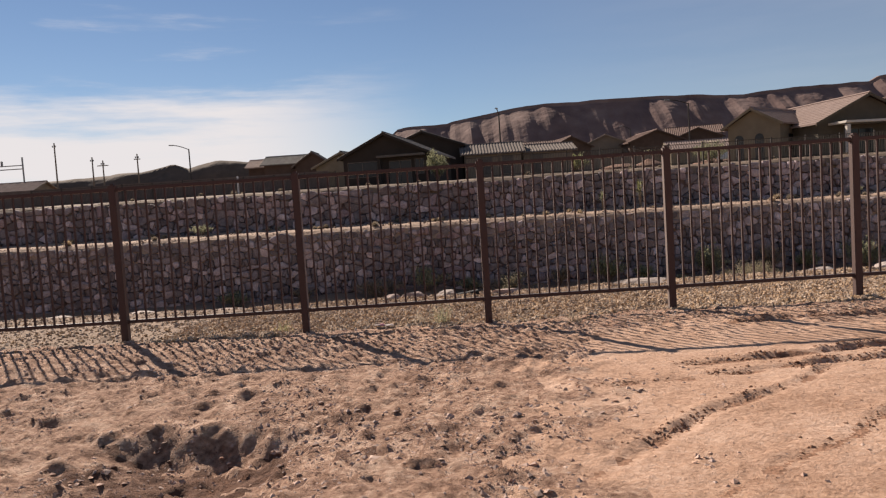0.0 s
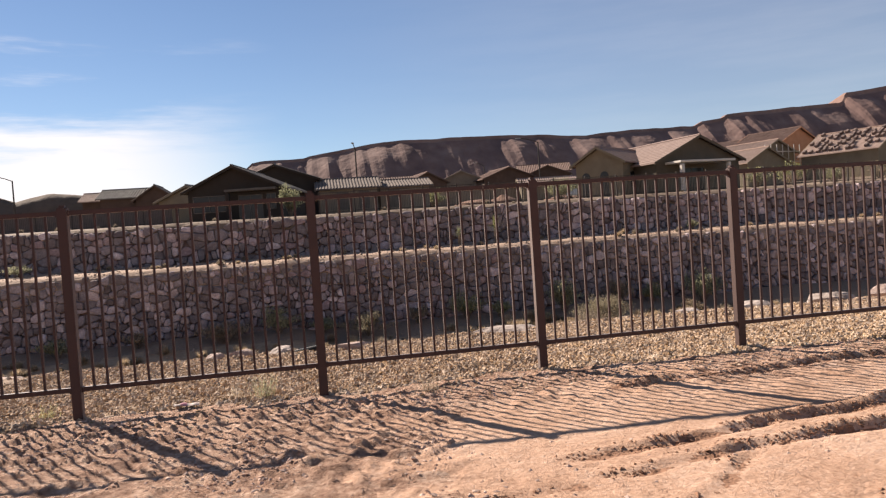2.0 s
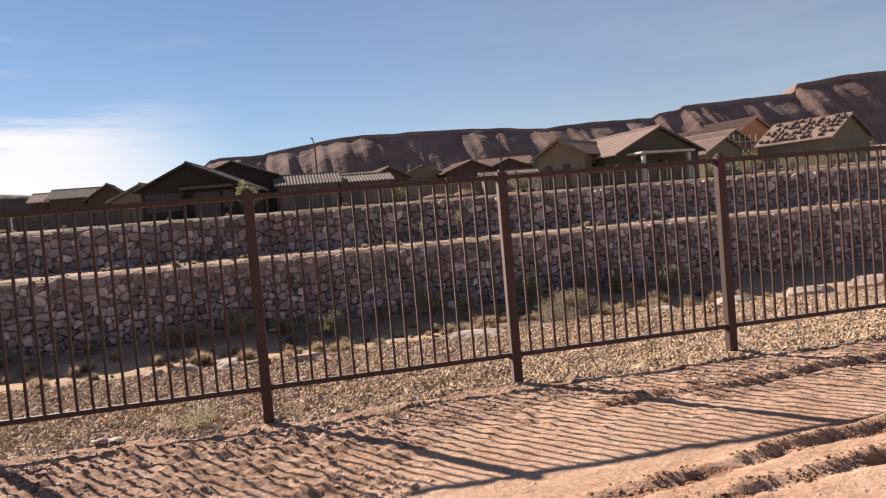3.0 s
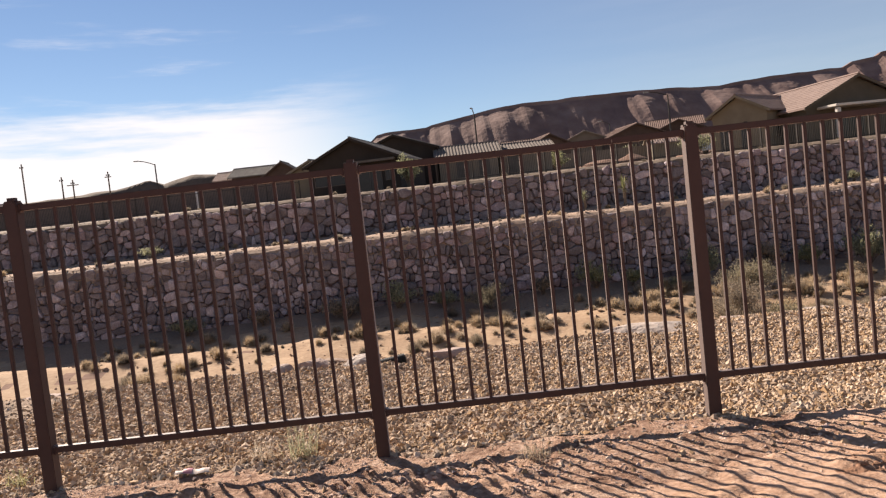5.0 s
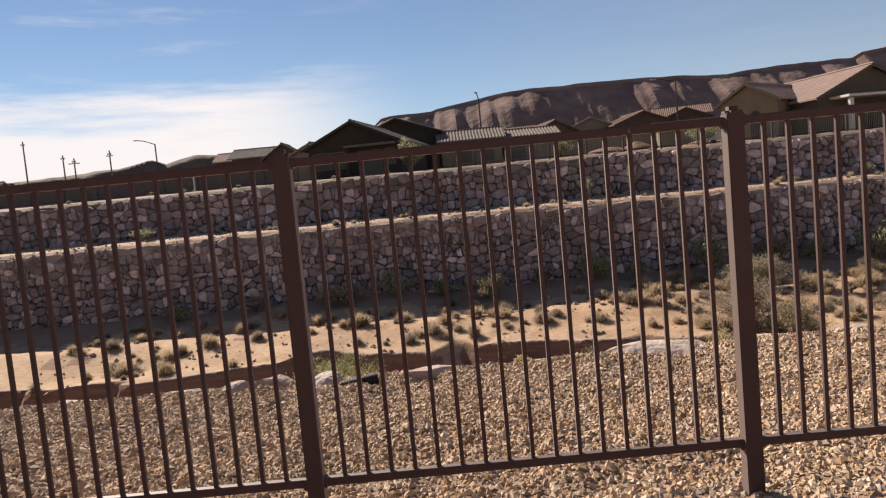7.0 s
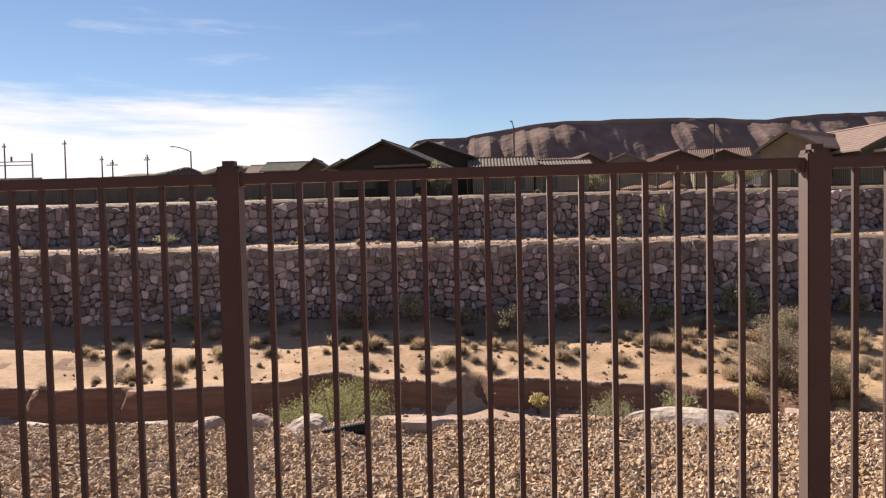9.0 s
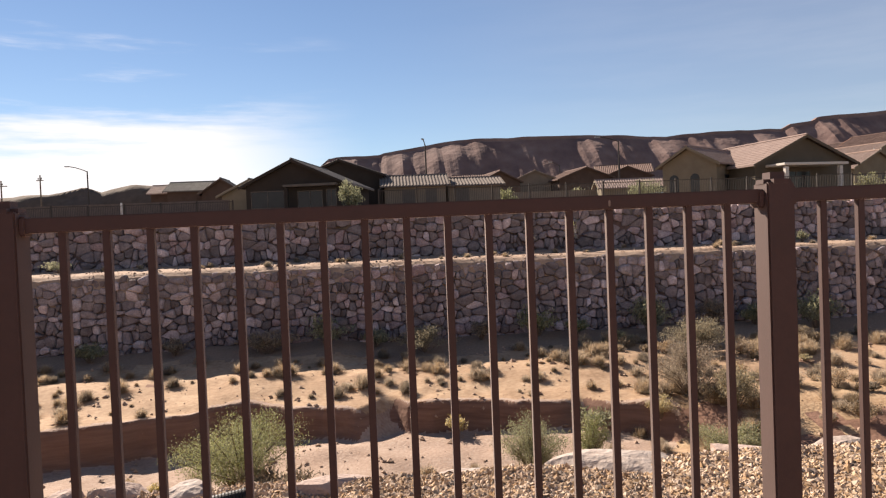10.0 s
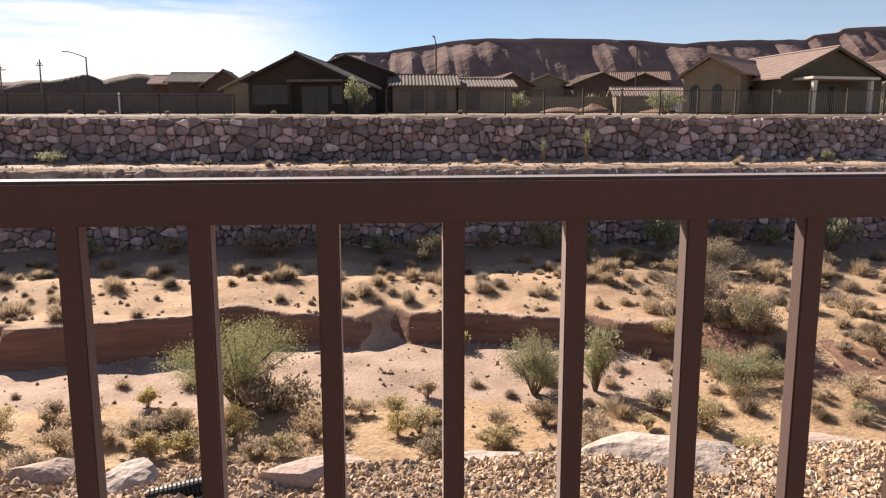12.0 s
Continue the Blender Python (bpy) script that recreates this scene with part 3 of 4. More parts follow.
# ---- houses ----
STUCCO = material("olive stucco", [(0.17, 0.138, 0.094), (0.215, 0.175, 0.122)], 0.8, 0.95, 0.01, 30)
BROWN_STUCCO = material("dark brown stucco", [(0.034, 0.026, 0.021), (0.045, 0.035, 0.028)], 0.8, 0.95, 0.01, 30)
TILE = material("clay roof tile", [(0.26, 0.18, 0.145), (0.36, 0.255, 0.205)], 1.5, 0.9, vary=0.12, specular=0.1)
ROSE_TILE = material("rose grey roof tile", [(0.205, 0.145, 0.124), (0.285, 0.21, 0.182)], 1.5, 0.9, vary=0.12, fine=(9, 0.3), specular=0.15)
GREY_TILE = material("grey concrete roof tile", [(0.12, 0.104, 0.092), (0.19, 0.168, 0.148)], 1.5, 0.9, vary=0.12, specular=0.1)
FASCIA = material("pale fascia paint", [(0.5, 0.46, 0.4), (0.58, 0.53, 0.47)], 2, 0.6)
STRIPED = material("grey-tan barrel tile", [(0.13, 0.105, 0.092), (0.21, 0.172, 0.148)], 1.5, 0.9, vary=0.12, specular=0.1)
TRIM = material("taupe window trim", [(0.09, 0.075, 0.062), (0.13, 0.108, 0.09)], 2, 0.6)
PANE = material("dark window glass", [(0.012, 0.013, 0.015), (0.02, 0.021, 0.023)], 1, 0.15, specular=0.22)


def house(x, y, rot, w, length, eave, ridge, mat, roof_mat, label, overhang=0.45, base=None, courses=False):
    base = float(height(x, y)) - 0.1 if base is None else base
    home = tagged(empty("house", pose(x, y, base, 0, 0, rot)), label, "house")
    e, r, h = eave - base, ridge - base, w / 2
    part("wall", prism(bmesh.new(), [(-h, -0.5), (h, -0.5), (h, e - 0.12), (0, r - 0.16), (-h, e - 0.12)], 0, length), mat, home)
    slope = (r - e) / h
    for side in (-1, 1):
        verts, faces = [], []
        cols = max(8, int((length + 2 * overhang) / 0.075))
        for c in range(cols + 1):
            v = -overhang + (length + 2 * overhang) * c / cols
            lift = (0.022 if courses else 0.09) * (0.5 + 0.5 * math.cos(2 * math.pi * v / 0.32))
            rows = 12 if courses else 1
            for s in range(rows):
                for end in (0, 1):
                    u = (s + end) / rows * (h + overhang)
                    verts.append((side * u, v, r - slope * u + lift + (0.05 * end if courses else 0)))
            verts.append((side * (h + overhang), v, r - slope * (h + overhang) - 0.1))
        tall = 2 * rows + 1
        for c in range(cols):
            a = tall * c
            f = [(a + i, a + i + tall, a + i + tall + 1, a + i + 1) for i in range(tall - 1)]
            faces += f if side < 0 else [q[::-1] for q in f]
        raw("roof", verts, faces, roof_mat, home)
        for v in (-overhang - 0.02, length + overhang - 0.06):
            bm = bmesh.new()
            prism(bm, [(0, r + 0.03), (side * (h + overhang), r + 0.03 - slope * (h + overhang)), (side * (h + overhang), r - 0.2 - slope * (h + overhang)), (0, r - 0.2)], v, v + 0.08)
            part("fascia", bm, mat, home)
    bm = bmesh.new()
    tube(bm, [(0, -overhang, r + 0.05), (0, length + overhang, r + 0.05)], 0.1, 6)
    part("ridge_tile", bm, roof_mat, home)
    return home


def window(home, x, z, w, h, y=0.0, slider=False):
    name = "sliding_door" if slider else "window"
    frame_bm = bmesh.new()
    for a, b, c, d in ((x - w / 2 - 0.06, x + w / 2 + 0.06, z + h, z + h + 0.07), (x - w / 2 - 0.06, x + w / 2 + 0.06, z - 0.07, z), (x - w / 2 - 0.06, x - w / 2, z, z + h), (x + w / 2, x + w / 2 + 0.06, z, z + h), (x - 0.03, x + 0.03, z, z + h)):
        box(frame_bm, a, b, y - 0.05, y + 0.03, c, d)
    ob = part(name, frame_bm, TRIM, home)
    for s in (-1, 1):
        part("pane", boxed(x + (s - 1) * w / 4 + 0.01, x + (s + 1) * w / 4 - 0.01, y - 0.02, y + 0.01, z + 0.01, z + h - 0.01), PANE, ob)


def side_window(home, y, z, w, h, x):
    ob = part("window", boxed(x - 0.03, x + 0.04, y - w / 2 - 0.06, y + w / 2 + 0.06, z - 0.06, z + h + 0.06), TRIM, home)
    part("pane", boxed(x - 0.02, x + 0.06, y - w / 2, y + w / 2, z, z + h), PANE, ob)


def patio(home, x0, x1, top, depth, columns, mat, trim):
    cover = part("patio_cover", boxed(x0, x1, -depth, -0.02, top - 0.2, top, bevel=0.03), trim, home)
    for x in columns:
        part("column", boxed(x - 0.15, x + 0.15, -depth + 0.1, -depth + 0.4, -0.3, top - 0.28, bevel=0.02), mat, cover)


dark_house = house(-6.1, 56.0, -10, 7.7, 10.5, 5.9, 7.68, BROWN_STUCCO, GREY_TILE, "single-storey dark brown stucco house with grey tile gable roof")
window(dark_house, -2.1, 0.95, 2.6, 1.25)
window(dark_house, 1.3, 0.05, 1.9, 2.05, slider=True)
window(dark_house, 3.0, 0.95, 0.7, 1.2)
patio(dark_house, -0.6, 3.6, 2.65, 0.9, (-0.4,), BROWN_STUCCO, TRIM)

DARK_OLIVE = material("dark olive stucco", [(0.085, 0.07, 0.05), (0.11, 0.09, 0.066)], 0.8, 0.95, 0.01, 30)
olive_house = house(34.2, 53.7, 10, 9.0, 10.0, 6.0, 8.08, DARK_OLIVE, ROSE_TILE, "single-storey olive stucco house with tan clay tile roof", courses=True)
patio(olive_house, -3.6, 2.2, 2.75, 2.2, (-3.3, 1.6), FASCIA, FASCIA)
window(olive_house, -0.8, 0.1, 2.6, 2.1, slider=True)
wing = house(25.9, 56.3, -48, 4.6, 8.0, 6.45, 7.75, STUCCO, ROSE_TILE, "olive stucco gabled wing with clay tile roof and arched openings", courses=True)

# further houses of the settlement
TAN_STUCCO = material("tan stucco", [(0.20, 0.155, 0.112), (0.255, 0.20, 0.148)], 0.8, 0.95, 0.01, 30)
RUST_STUCCO = material("rust brown stucco", [(0.08, 0.05, 0.037), (0.112, 0.072, 0.053)], 0.8, 0.95, 0.01, 30)
RED_TILE = material("brown clay roof tile", [(0.13, 0.082, 0.066), (0.20, 0.13, 0.105)], 1.5, 0.85, vary=0.12, specular=0.1)
house(-3.4, 72, -10, 8.6, 9, 7.6, 9.2, BROWN_STUCCO, GREY_TILE, "dark stucco house with gable roof behind the brown house")
house(-12.6, 74, -14, 6.4, 9, 6.3, 7.7, STUCCO, GREY_TILE, "olive stucco house with low grey tile gable")
row_house = house(6.9, 72, 90, 6.0, 5.9, 6.3, 7.35, TAN_STUCCO, STRIPED, "low tan stucco building with striped barrel tile roof")
side_window(row_house, 1.4, 0.5, 1.0, 1.7, -3.0)
side_window(row_house, 3.6, 0.5, 1.1, 1.7, -3.0)
row_end = house(12.5, 73, 90, 5.2, 5.2, 6.25, 7.0, TAN_STUCCO, STRIPED, "low tan stucco annex with barrel tile roof")
side_window(row_end, 3.8, 0.4, 1.2, 1.8, -2.6)
west_house = house(-19.0, 92.5, 90, 6.0, 6.4, 7.95, 9.05, RUST_STUCCO, GREY_TILE, "brown stucco house with long grey tile roof")
side_window(west_house, 3.0, 0.9, 1.4, 1.2, -3.0)
house(-18.6, 88, 0, 4.6, 4.5, 7.5, 9.05, RUST_STUCCO, GREY_TILE, "brown gabled front of a neighbouring house")
house(-26.4, 96, 90, 5.0, 2.2, 8.0, 9.0, RUST_STUCCO, TILE, "small outbuilding with striped tile roof")
house(-61, 100, 90, 7, 12, 7.0, 8.3, TAN_STUCCO, TILE, "low tan building with sunlit roof beyond the plain")
for x, y, rot, w, eave, ridge, mat, roof in ((18.8, 110, 8, 6.5, 9.0, 10.6, RUST_STUCCO, RED_TILE), (25.6, 116, -8, 8.0, 9.3, 11.0, TAN_STUCCO, RED_TILE), (33.0, 112, 6, 9.0, 9.2, 10.9, RUST_STUCCO, RED_TILE), (40.0, 113, -10, 7.5, 9.4, 10.9, RUST_STUCCO, RED_TILE), (22.5, 128, 80, 8.0, 10.2, 11.5, STUCCO, RED_TILE), (48.0, 125, 75, 8.0, 10.6, 12.2, TAN_STUCCO, RED_TILE), (37.5, 90, 84, 4.5, 6.4, 7.4, STUCCO, ROSE_TILE), (12.0, 118, 20, 7.5, 8.8, 10.2, RUST_STUCCO, RED_TILE), (61.0, 97, 15, 9.0, 10.0, 12.0, RUST_STUCCO, RED_TILE), (70.0, 112, 20, 9.0, 11.5, 13.4, TAN_STUCCO, RED_TILE), (84.0, 118, 25, 10.0, 12.2, 14.4, RUST_STUCCO, RED_TILE), (57.5, 78, 12, 6.5, 7.2, 8.9, STUCCO, TILE)):
    h = house(x, y, rot, w, 9, eave, ridge, mat, roof, "desert tract house with brown walls and low tile roof")
    window(h, -w / 4, 1.0, 1.3, 1.2)
    window(h, w / 5, 1.0, 1.3, 1.2)
roofing_house = house(74.0, 75, 22, 10.0, 10, 7.95, 10.7, STUCCO, TILE, "olive house under construction with tile stacks on its roof")
rng = random.Random(11)
STACK = material("stacked roof tile", [(0.09, 0.06, 0.05), (0.17, 0.11, 0.09)], 3, 0.8, vary=0.2)
stack_mesh = bpy.data.meshes.new("tile_stack")
bm = boxed(-0.3, 0.3, -0.2, 0.2, 0, 0.36, bevel=0.03)
bm.to_mesh(stack_mesh)
bm.free()
stack_mesh.materials.append(STACK)
for r in range(7):
    for c in range(11):
        if rng.random() < 0.22:
            continue
        u, v = 0.6 + r * 0.7 + rng.uniform(-0.12, 0.12), 0.2 + c * 0.93 + rng.uniform(-0.25, 0.25)
        share("tile_pallet", stack_mesh, roofing_house, pose(-u, v, 10.7 - roofing_house.location.z - u * 0.55 + 0.05, 0, -28.8, 0))
# the wing's porch arches, dark panels standing in for their shaded inside, and windows
for x in (-1.3, 0.5):
    bm = bmesh.new()
    prism(bm, [(x - 0.4, -0.2)] + [(x - 0.4 * math.cos(a * math.pi / 8), 2.0 + 0.4 * math.sin(a * math.pi / 8)) for a in range(9)] + [(x + 0.4, -0.2)], -0.02, 0.1)
    part("arch_shade_panel", bm, PANE, wing, "dark panel for the shade inside a porch arch")
side_window(wing, 2.0, 0.9, 0.9, 1.3, 2.3)
side_window(wing, 4.2, 0.9, 0.9, 1.3, 2.3)
side_window(dark_house, 4.0, 0.95, 1.4, 1.2, 3.85)


# ---- upper iron fences ----
BLACK_IRON = material("black iron", [(0.03, 0.024, 0.02), (0.05, 0.04, 0.034)], 3, 0.6)
WOOD_POLE = material("weathered pole wood", [(0.12, 0.09, 0.07), (0.2, 0.16, 0.12)], 3, 0.9)


def far_fence(x0, x1, y, h, label):
    n = round((x1 - x0) / 2.4)
    fence = tagged(empty("yard_fence"), label, "fence", group="yard fences")
    verts, faces = [], []
    for i in range(n + 1):
        x = x0 + (x1 - x0) * i / n
        z = float(height(x, y))
        part("post", boxed(x - 0.045, x + 0.045, y - 0.045, y + 0.045, z - 0.2, z + h + 0.08), BLACK_IRON, fence)
        if i == n:
            break
        x2 = x0 + (x1 - x0) * (i + 1) / n
        for dz in (0.15, h - 0.03):
            part("rail", boxed(x, x2, y - 0.02, y + 0.02, z + dz - 0.02, z + dz + 0.02), BLACK_IRON, fence)
        for k in range(1, 21):
            px = x + (x2 - x) * k / 21
            b = len(verts)
            verts += [(px + sx * 0.01, y + sy * 0.01, z + sz) for sz in (0.12, h) for sx, sy in ((-1, -1), (1, -1), (1, 1), (-1, 1))]
            faces += [(b + q, b + (q + 1) % 4, b + 4 + (q + 1) % 4, b + 4 + q) for q in range(4)]
    tagged(raw("picket_infill", verts, faces, BLACK_IRON, fence), kind="stuff")


far_fence(0.6, 48, 43.6, 1.5, "black iron yard fence on top of the upper rock wall")
far_fence(-34, -9.6, 50.0, 1.3, "black iron yard fence beside the dark brown house")


# ---- lamps, poles, substation ----
def street_lamp(x, y, top, arm, side, label="street lamp with curved arm on a tall steel pole"):
    z = float(height(x, y))
    lamp = tagged(empty("street_lamp", pose(x, y, z)), label, "street lamp", group="street lamps")
    h = top - z
    part("pole", tube(bmesh.new(), [(0, 0, -0.3), (0, 0, h)], [0.14, 0.1], 8), BLACK_IRON, lamp)
    curve = [(side[0] * arm * u, side[1] * arm * u, h - 0.1 + 0.75 * math.sin(u * math.pi / 2)) for u in (0, 0.15, 0.35, 0.6, 0.85)]
    part("arm", tube(bmesh.new(), curve, 0.07, 6), BLACK_IRON, lamp)
    head = boxed(-0.4, 0.4, -0.16, 0.16, -0.08, 0.06, bevel=0.04, m=pose(0, 0, 0, 0, 0, math.degrees(math.atan2(side[1], side[0]))))
    bmesh.ops.translate(head, verts=head.verts, vec=(side[0] * arm, side[1] * arm, h + 0.66))
    part("lamp_head", head, GALV, lamp)


street_lamp(-42.2, 108.8, 12.5, 2.6, (-0.95, -0.3))
street_lamp(36.2, 105.4, 14.1, 3.2, (-1, 0))
street_lamp(6.9, 100, 13.7, 1.6, (-0.25, -0.97))
street_lamp(38, 150, 14.5, 2.4, (-0.9, -0.4))


def wood_pole(x, y, z_top, arm, label="bare wooden power pole on the plain"):
    z = float(height(x, y))
    pole = tagged(empty("power_pole", pose(x, y, z)), label, "power pole", group="power poles")
    part("pole", tube(bmesh.new(), [(0, 0, -0.5), (0.1, 0, z_top - z)], [0.26, 0.18], 8), WOOD_POLE, pole)
    if arm:
        part("crossarm", boxed(-arm, arm, -0.1, 0.1, z_top - z - 1.6, z_top - z - 1.35), WOOD_POLE, pole)
    for s in (-1, 1):
        part("insulator", boxed(s * 0.4 - 0.12, s * 0.4 + 0.12, -0.1, 0.1, z_top - z - 1.2, z_top - z - 0.7), GALV, pole)


for x, y, top, arm in ((-113.5, 200, 25.4, 0), (-103, 200, 20.7, 0), (-100, 200, 19.6, 1.6), (-90, 200, 20.8, 0.9), (-131, 200, 25.0, 0)):
    wood_pole(x, y, top, arm)


def substation():
    s = tagged(empty("substation"), "grey steel lattice frames of an electrical substation", "substation")
    for x in (-150, -142, -136, -133, -123):
        z = float(height(x, 200))
        top = 22 if x > -149 else 25
        part("column", tube(bmesh.new(), [(x, 200, z - 0.4), (x, 200, top)], 0.25, 6), GALV, s)
    for z in (18.6, 19.6):
        part("beam", boxed(-150, -123, 199.8, 200.2, z, z + 0.25), GALV, s)
    for x in (-147, -139, -129):
        part("switch", boxed(x - 0.2, x + 0.2, 199.7, 200.3, 19.8, 21.2, bevel=0.08), GALV, s)


substation()


# ---- far vehicles ----
def car(x, y, rot, colour, label, bed=False):
    paint = material("car paint " + label.split()[0], [colour, colour], 1, 0.3, specular=0.6)
    z = float(height(x, y))
    thing = tagged(empty("car", pose(x, y, z, 0, 0, rot)), label, "car", group="parked vehicles")
    part("body", boxed(-2.2, 2.2, -0.88, 0.88, 0.35, 0.95, bevel=0.12), paint, thing)
    part("cabin", boxed(-0.6 if bed else -1.6, 1.0, -0.78, 0.78, 0.93, 1.5, bevel=0.2), PANE, thing)
    for wx in (-1.4, 1.4):
        for wy in (-0.85, 0.85):
            tyre = tube(bmesh.new(), [(wx, wy - 0.1, 0.33), (wx, wy + 0.1, 0.33)], 0.33, 12)
            part("wheel", tyre, BLACK_IRON, thing)
    if bed:
        part("load", boxed(-2.0, -0.7, -0.7, 0.7, 0.95, 1.45, bevel=0.15), FASCIA, thing, "pale load in the bed")


car(13.4, 84, 5, (0.35, 0.06, 0.05), "red pickup truck with a pale load in its bed", True)
car(30.5, 95, -20, (0.03, 0.03, 0.035), "black car parked beyond the yard fence")
car(26.0, 60.5, 40, (0.35, 0.42, 0.5), "pale blue car parked beside the olive house")


# ---- boulders along the gravel's edge ----
def boulder(x, y, z, sx, sy, sz, seed, mat, label, rot=0.0):
    bm = bmesh.new()
    bmesh.ops.create_icosphere(bm, subdivisions=3, radius=1)
    r = random.Random(seed)
    cuts = [Vector((r.uniform(-1, 1), r.uniform(-1, 1), r.uniform(-0.4, 1))).normalized() for _ in range(12)] + [Vector((0, 0, 1))]
    for v in bm.verts:
        p = v.co.copy()
        for c in cuts:
            d = p.dot(c) - 0.6
            if d > 0:
                p -= c * d * 0.97
        p *= 1 + 0.05 * noise.noise(v.co * 2.2 + Vector((seed, 0, 0))) + 0.025 * noise.noise(v.co * 7)
        v.co = Vector((p.x * sx * 0.75, p.y * sy * 0.75, p.z * sz * 0.75))
    ob = link("boulder", bm, mat)
    ob.matrix_world = pose(x, y, z, 0, 0, rot)
    return tagged(ob, label, "boulder", group="boulders along the gravel edge")


for k, (x, y, z, sx, sy, sz, mat) in enumerate([(2.56, 3.42, -0.28, 1.0, 0.55, 0.42, BOULDER), (3.62, 3.52, -0.30, 0.42, 0.35, 0.32, PINK), (4.45, 3.60, -0.28, 0.62, 0.4, 0.38, BOULDER), (5.4, 3.65, -0.25, 0.6, 0.4, 0.36, BOULDER), (6.5, 3.7, -0.25, 0.75, 0.45, 0.36, BOULDER), (7.8, 3.7, -0.22, 0.8, 0.45, 0.4, BOULDER), (9.2, 3.8, -0.2, 0.85, 0.5, 0.42, PINK), (10.7, 3.8, -0.2, 0.8, 0.5, 0.4, BOULDER), (1.45, 3.50, -0.33, 0.62, 0.4, 0.3, BOULDER), (0.45, 3.32, -0.26, 0.46, 0.34, 0.32, PINK), (-0.12, 3.42, -0.32, 0.30, 0.34, 0.26, BOULDER), (-0.50, 3.22, -0.20, 0.30, 0.28, 0.25, BOULDER), (-0.98, 3.34, -0.22, 0.28, 0.28, 0.3, PINK), (-1.36, 3.3, -0.24, 0.22, 0.24, 0.3, PINK), (-1.95, 3.5, -0.32, 0.52, 0.38, 0.3, BOULDER), (-2.9, 3.5, -0.32, 0.62, 0.38, 0.3, BOULDER), (-4.0, 3.5, -0.32, 0.7, 0.4, 0.3, PINK), (-5.3, 3.5, -0.3, 0.75, 0.4, 0.32, BOULDER), (-6.7, 3.55, -0.3, 0.75, 0.4, 0.32, BOULDER), (-8.2, 3.55, -0.3, 0.8, 0.4, 0.32, PINK)]):
    boulder(x, y - 0.05, z + (0.08 if x < 4 else 0.05), sx * (1.15 if x < 4 else 0.85), sy, sz * (0.82 if x < 4 else 0.72), k + 3, mat, "pale flat boulder edging the gravel shelf" if mat is BOULDER else "pinkish boulder edging the gravel shelf", 17 * k % 40 - 20)


def drain_pipe():
    verts, faces, sides = [], [], 20
    rows = 60
    for i in range(rows):
        u = i / (rows - 1)
        r = 0.042 + 0.006 * (1 if (i // 2) % 2 else 0)
        for k in range(sides):
            a = 2 * math.pi * k / sides
            verts.append((-0.32 * u, r * math.cos(a), r * math.sin(a)))
    for i in range(rows - 1):
        for k in range(sides):
            a, b = i * sides + k, i * sides + (k + 1) % sides
            faces.append((a, b, b + sides, a + sides))
    ob = raw("drain_pipe", verts, faces, material("black corrugated plastic", [(0.012, 0.012, 0.012), (0.03, 0.028, 0.026)], 8, 0.5))
    ob.matrix_world = pose(-0.02, 3.06, -0.075, 0, -6, 14)
    thick = ob.modifiers.new("thickness", "SOLIDIFY")
    thick.thickness = 0.008
    tagged(ob, "black corrugated drain pipe end lying among boulders", "pipe")


drain_pipe()


# ---- loose gravel and clods ----
SHARD_V = np.array([(1, 0, 0), (-1, 0, 0), (0, 1, 0), (0, -1, 0), (0, 0, 1), (0, 0, -1)], float)
SHARD_F = np.array([(0, 2, 4), (2, 1, 4), (1, 3, 4), (3, 0, 4), (2, 0, 5), (1, 2, 5), (3, 1, 5), (0, 3, 5)])


def scatter(name, places, sizes, flat, mat, label, category, seed):
    """Many small stones as one mesh."""
    r = np.random.RandomState(seed)
    n = len(places)
    shape = SHARD_V[None] * r.uniform(0.75, 1.4, (n, len(SHARD_V), 1)) + r.uniform(-0.3, 0.3, (n, len(SHARD_V), 3))
    shape = shape * np.stack([r.uniform(0.7, 1.3, n), r.uniform(0.7, 1.3, n), flat * r.uniform(0.7, 1.2, n)], -1)[:, None]
    a = r.uniform(0, 6.28, n)
    c, s = np.cos(a)[:, None], np.sin(a)[:, None]
    tilt = r.uniform(-0.5, 0.5, n)[:, None]
    x, y, z = shape[..., 0], shape[..., 1], shape[..., 2] + tilt * shape[..., 0]
    turned = np.stack([x * c - y * s, x * s + y * c, z], -1) * sizes[:, None, None] + places[:, None]
    faces = (SHARD_F[None] + (np.arange(n) * len(SHARD_V))[:, None, None]).reshape(-1, 3)
    me = bpy.data.meshes.new(name)
    me.vertices.add(n * len(SHARD_V))
    me.vertices.foreach_set("co", turned.ravel())
    me.loops.add(faces.size)
    me.loops.foreach_set("vertex_index", faces.ravel().astype(np.int32))
    me.polygons.add(len(faces))
    me.polygons.foreach_set("loop_start", np.arange(0, faces.size, 3, dtype=np.int32))
    me.materials.append(mat)
    me.update()
    me.validate()
    me.shade_flat()
    return tagged(new(name, me), label, category, kind="stuff")


def strew(n, x0, x1, y0, y1, lo, hi, seed, sink=0.25):
    r = np.random.RandomState(seed)
    x, y = r.uniform(x0, x1, n), r.uniform(y0, y1, n)
    size = lo + (hi - lo) * r.rand(n) ** 2.6
    return np.stack([x, y, height(x, y) + size * sink], -1), size


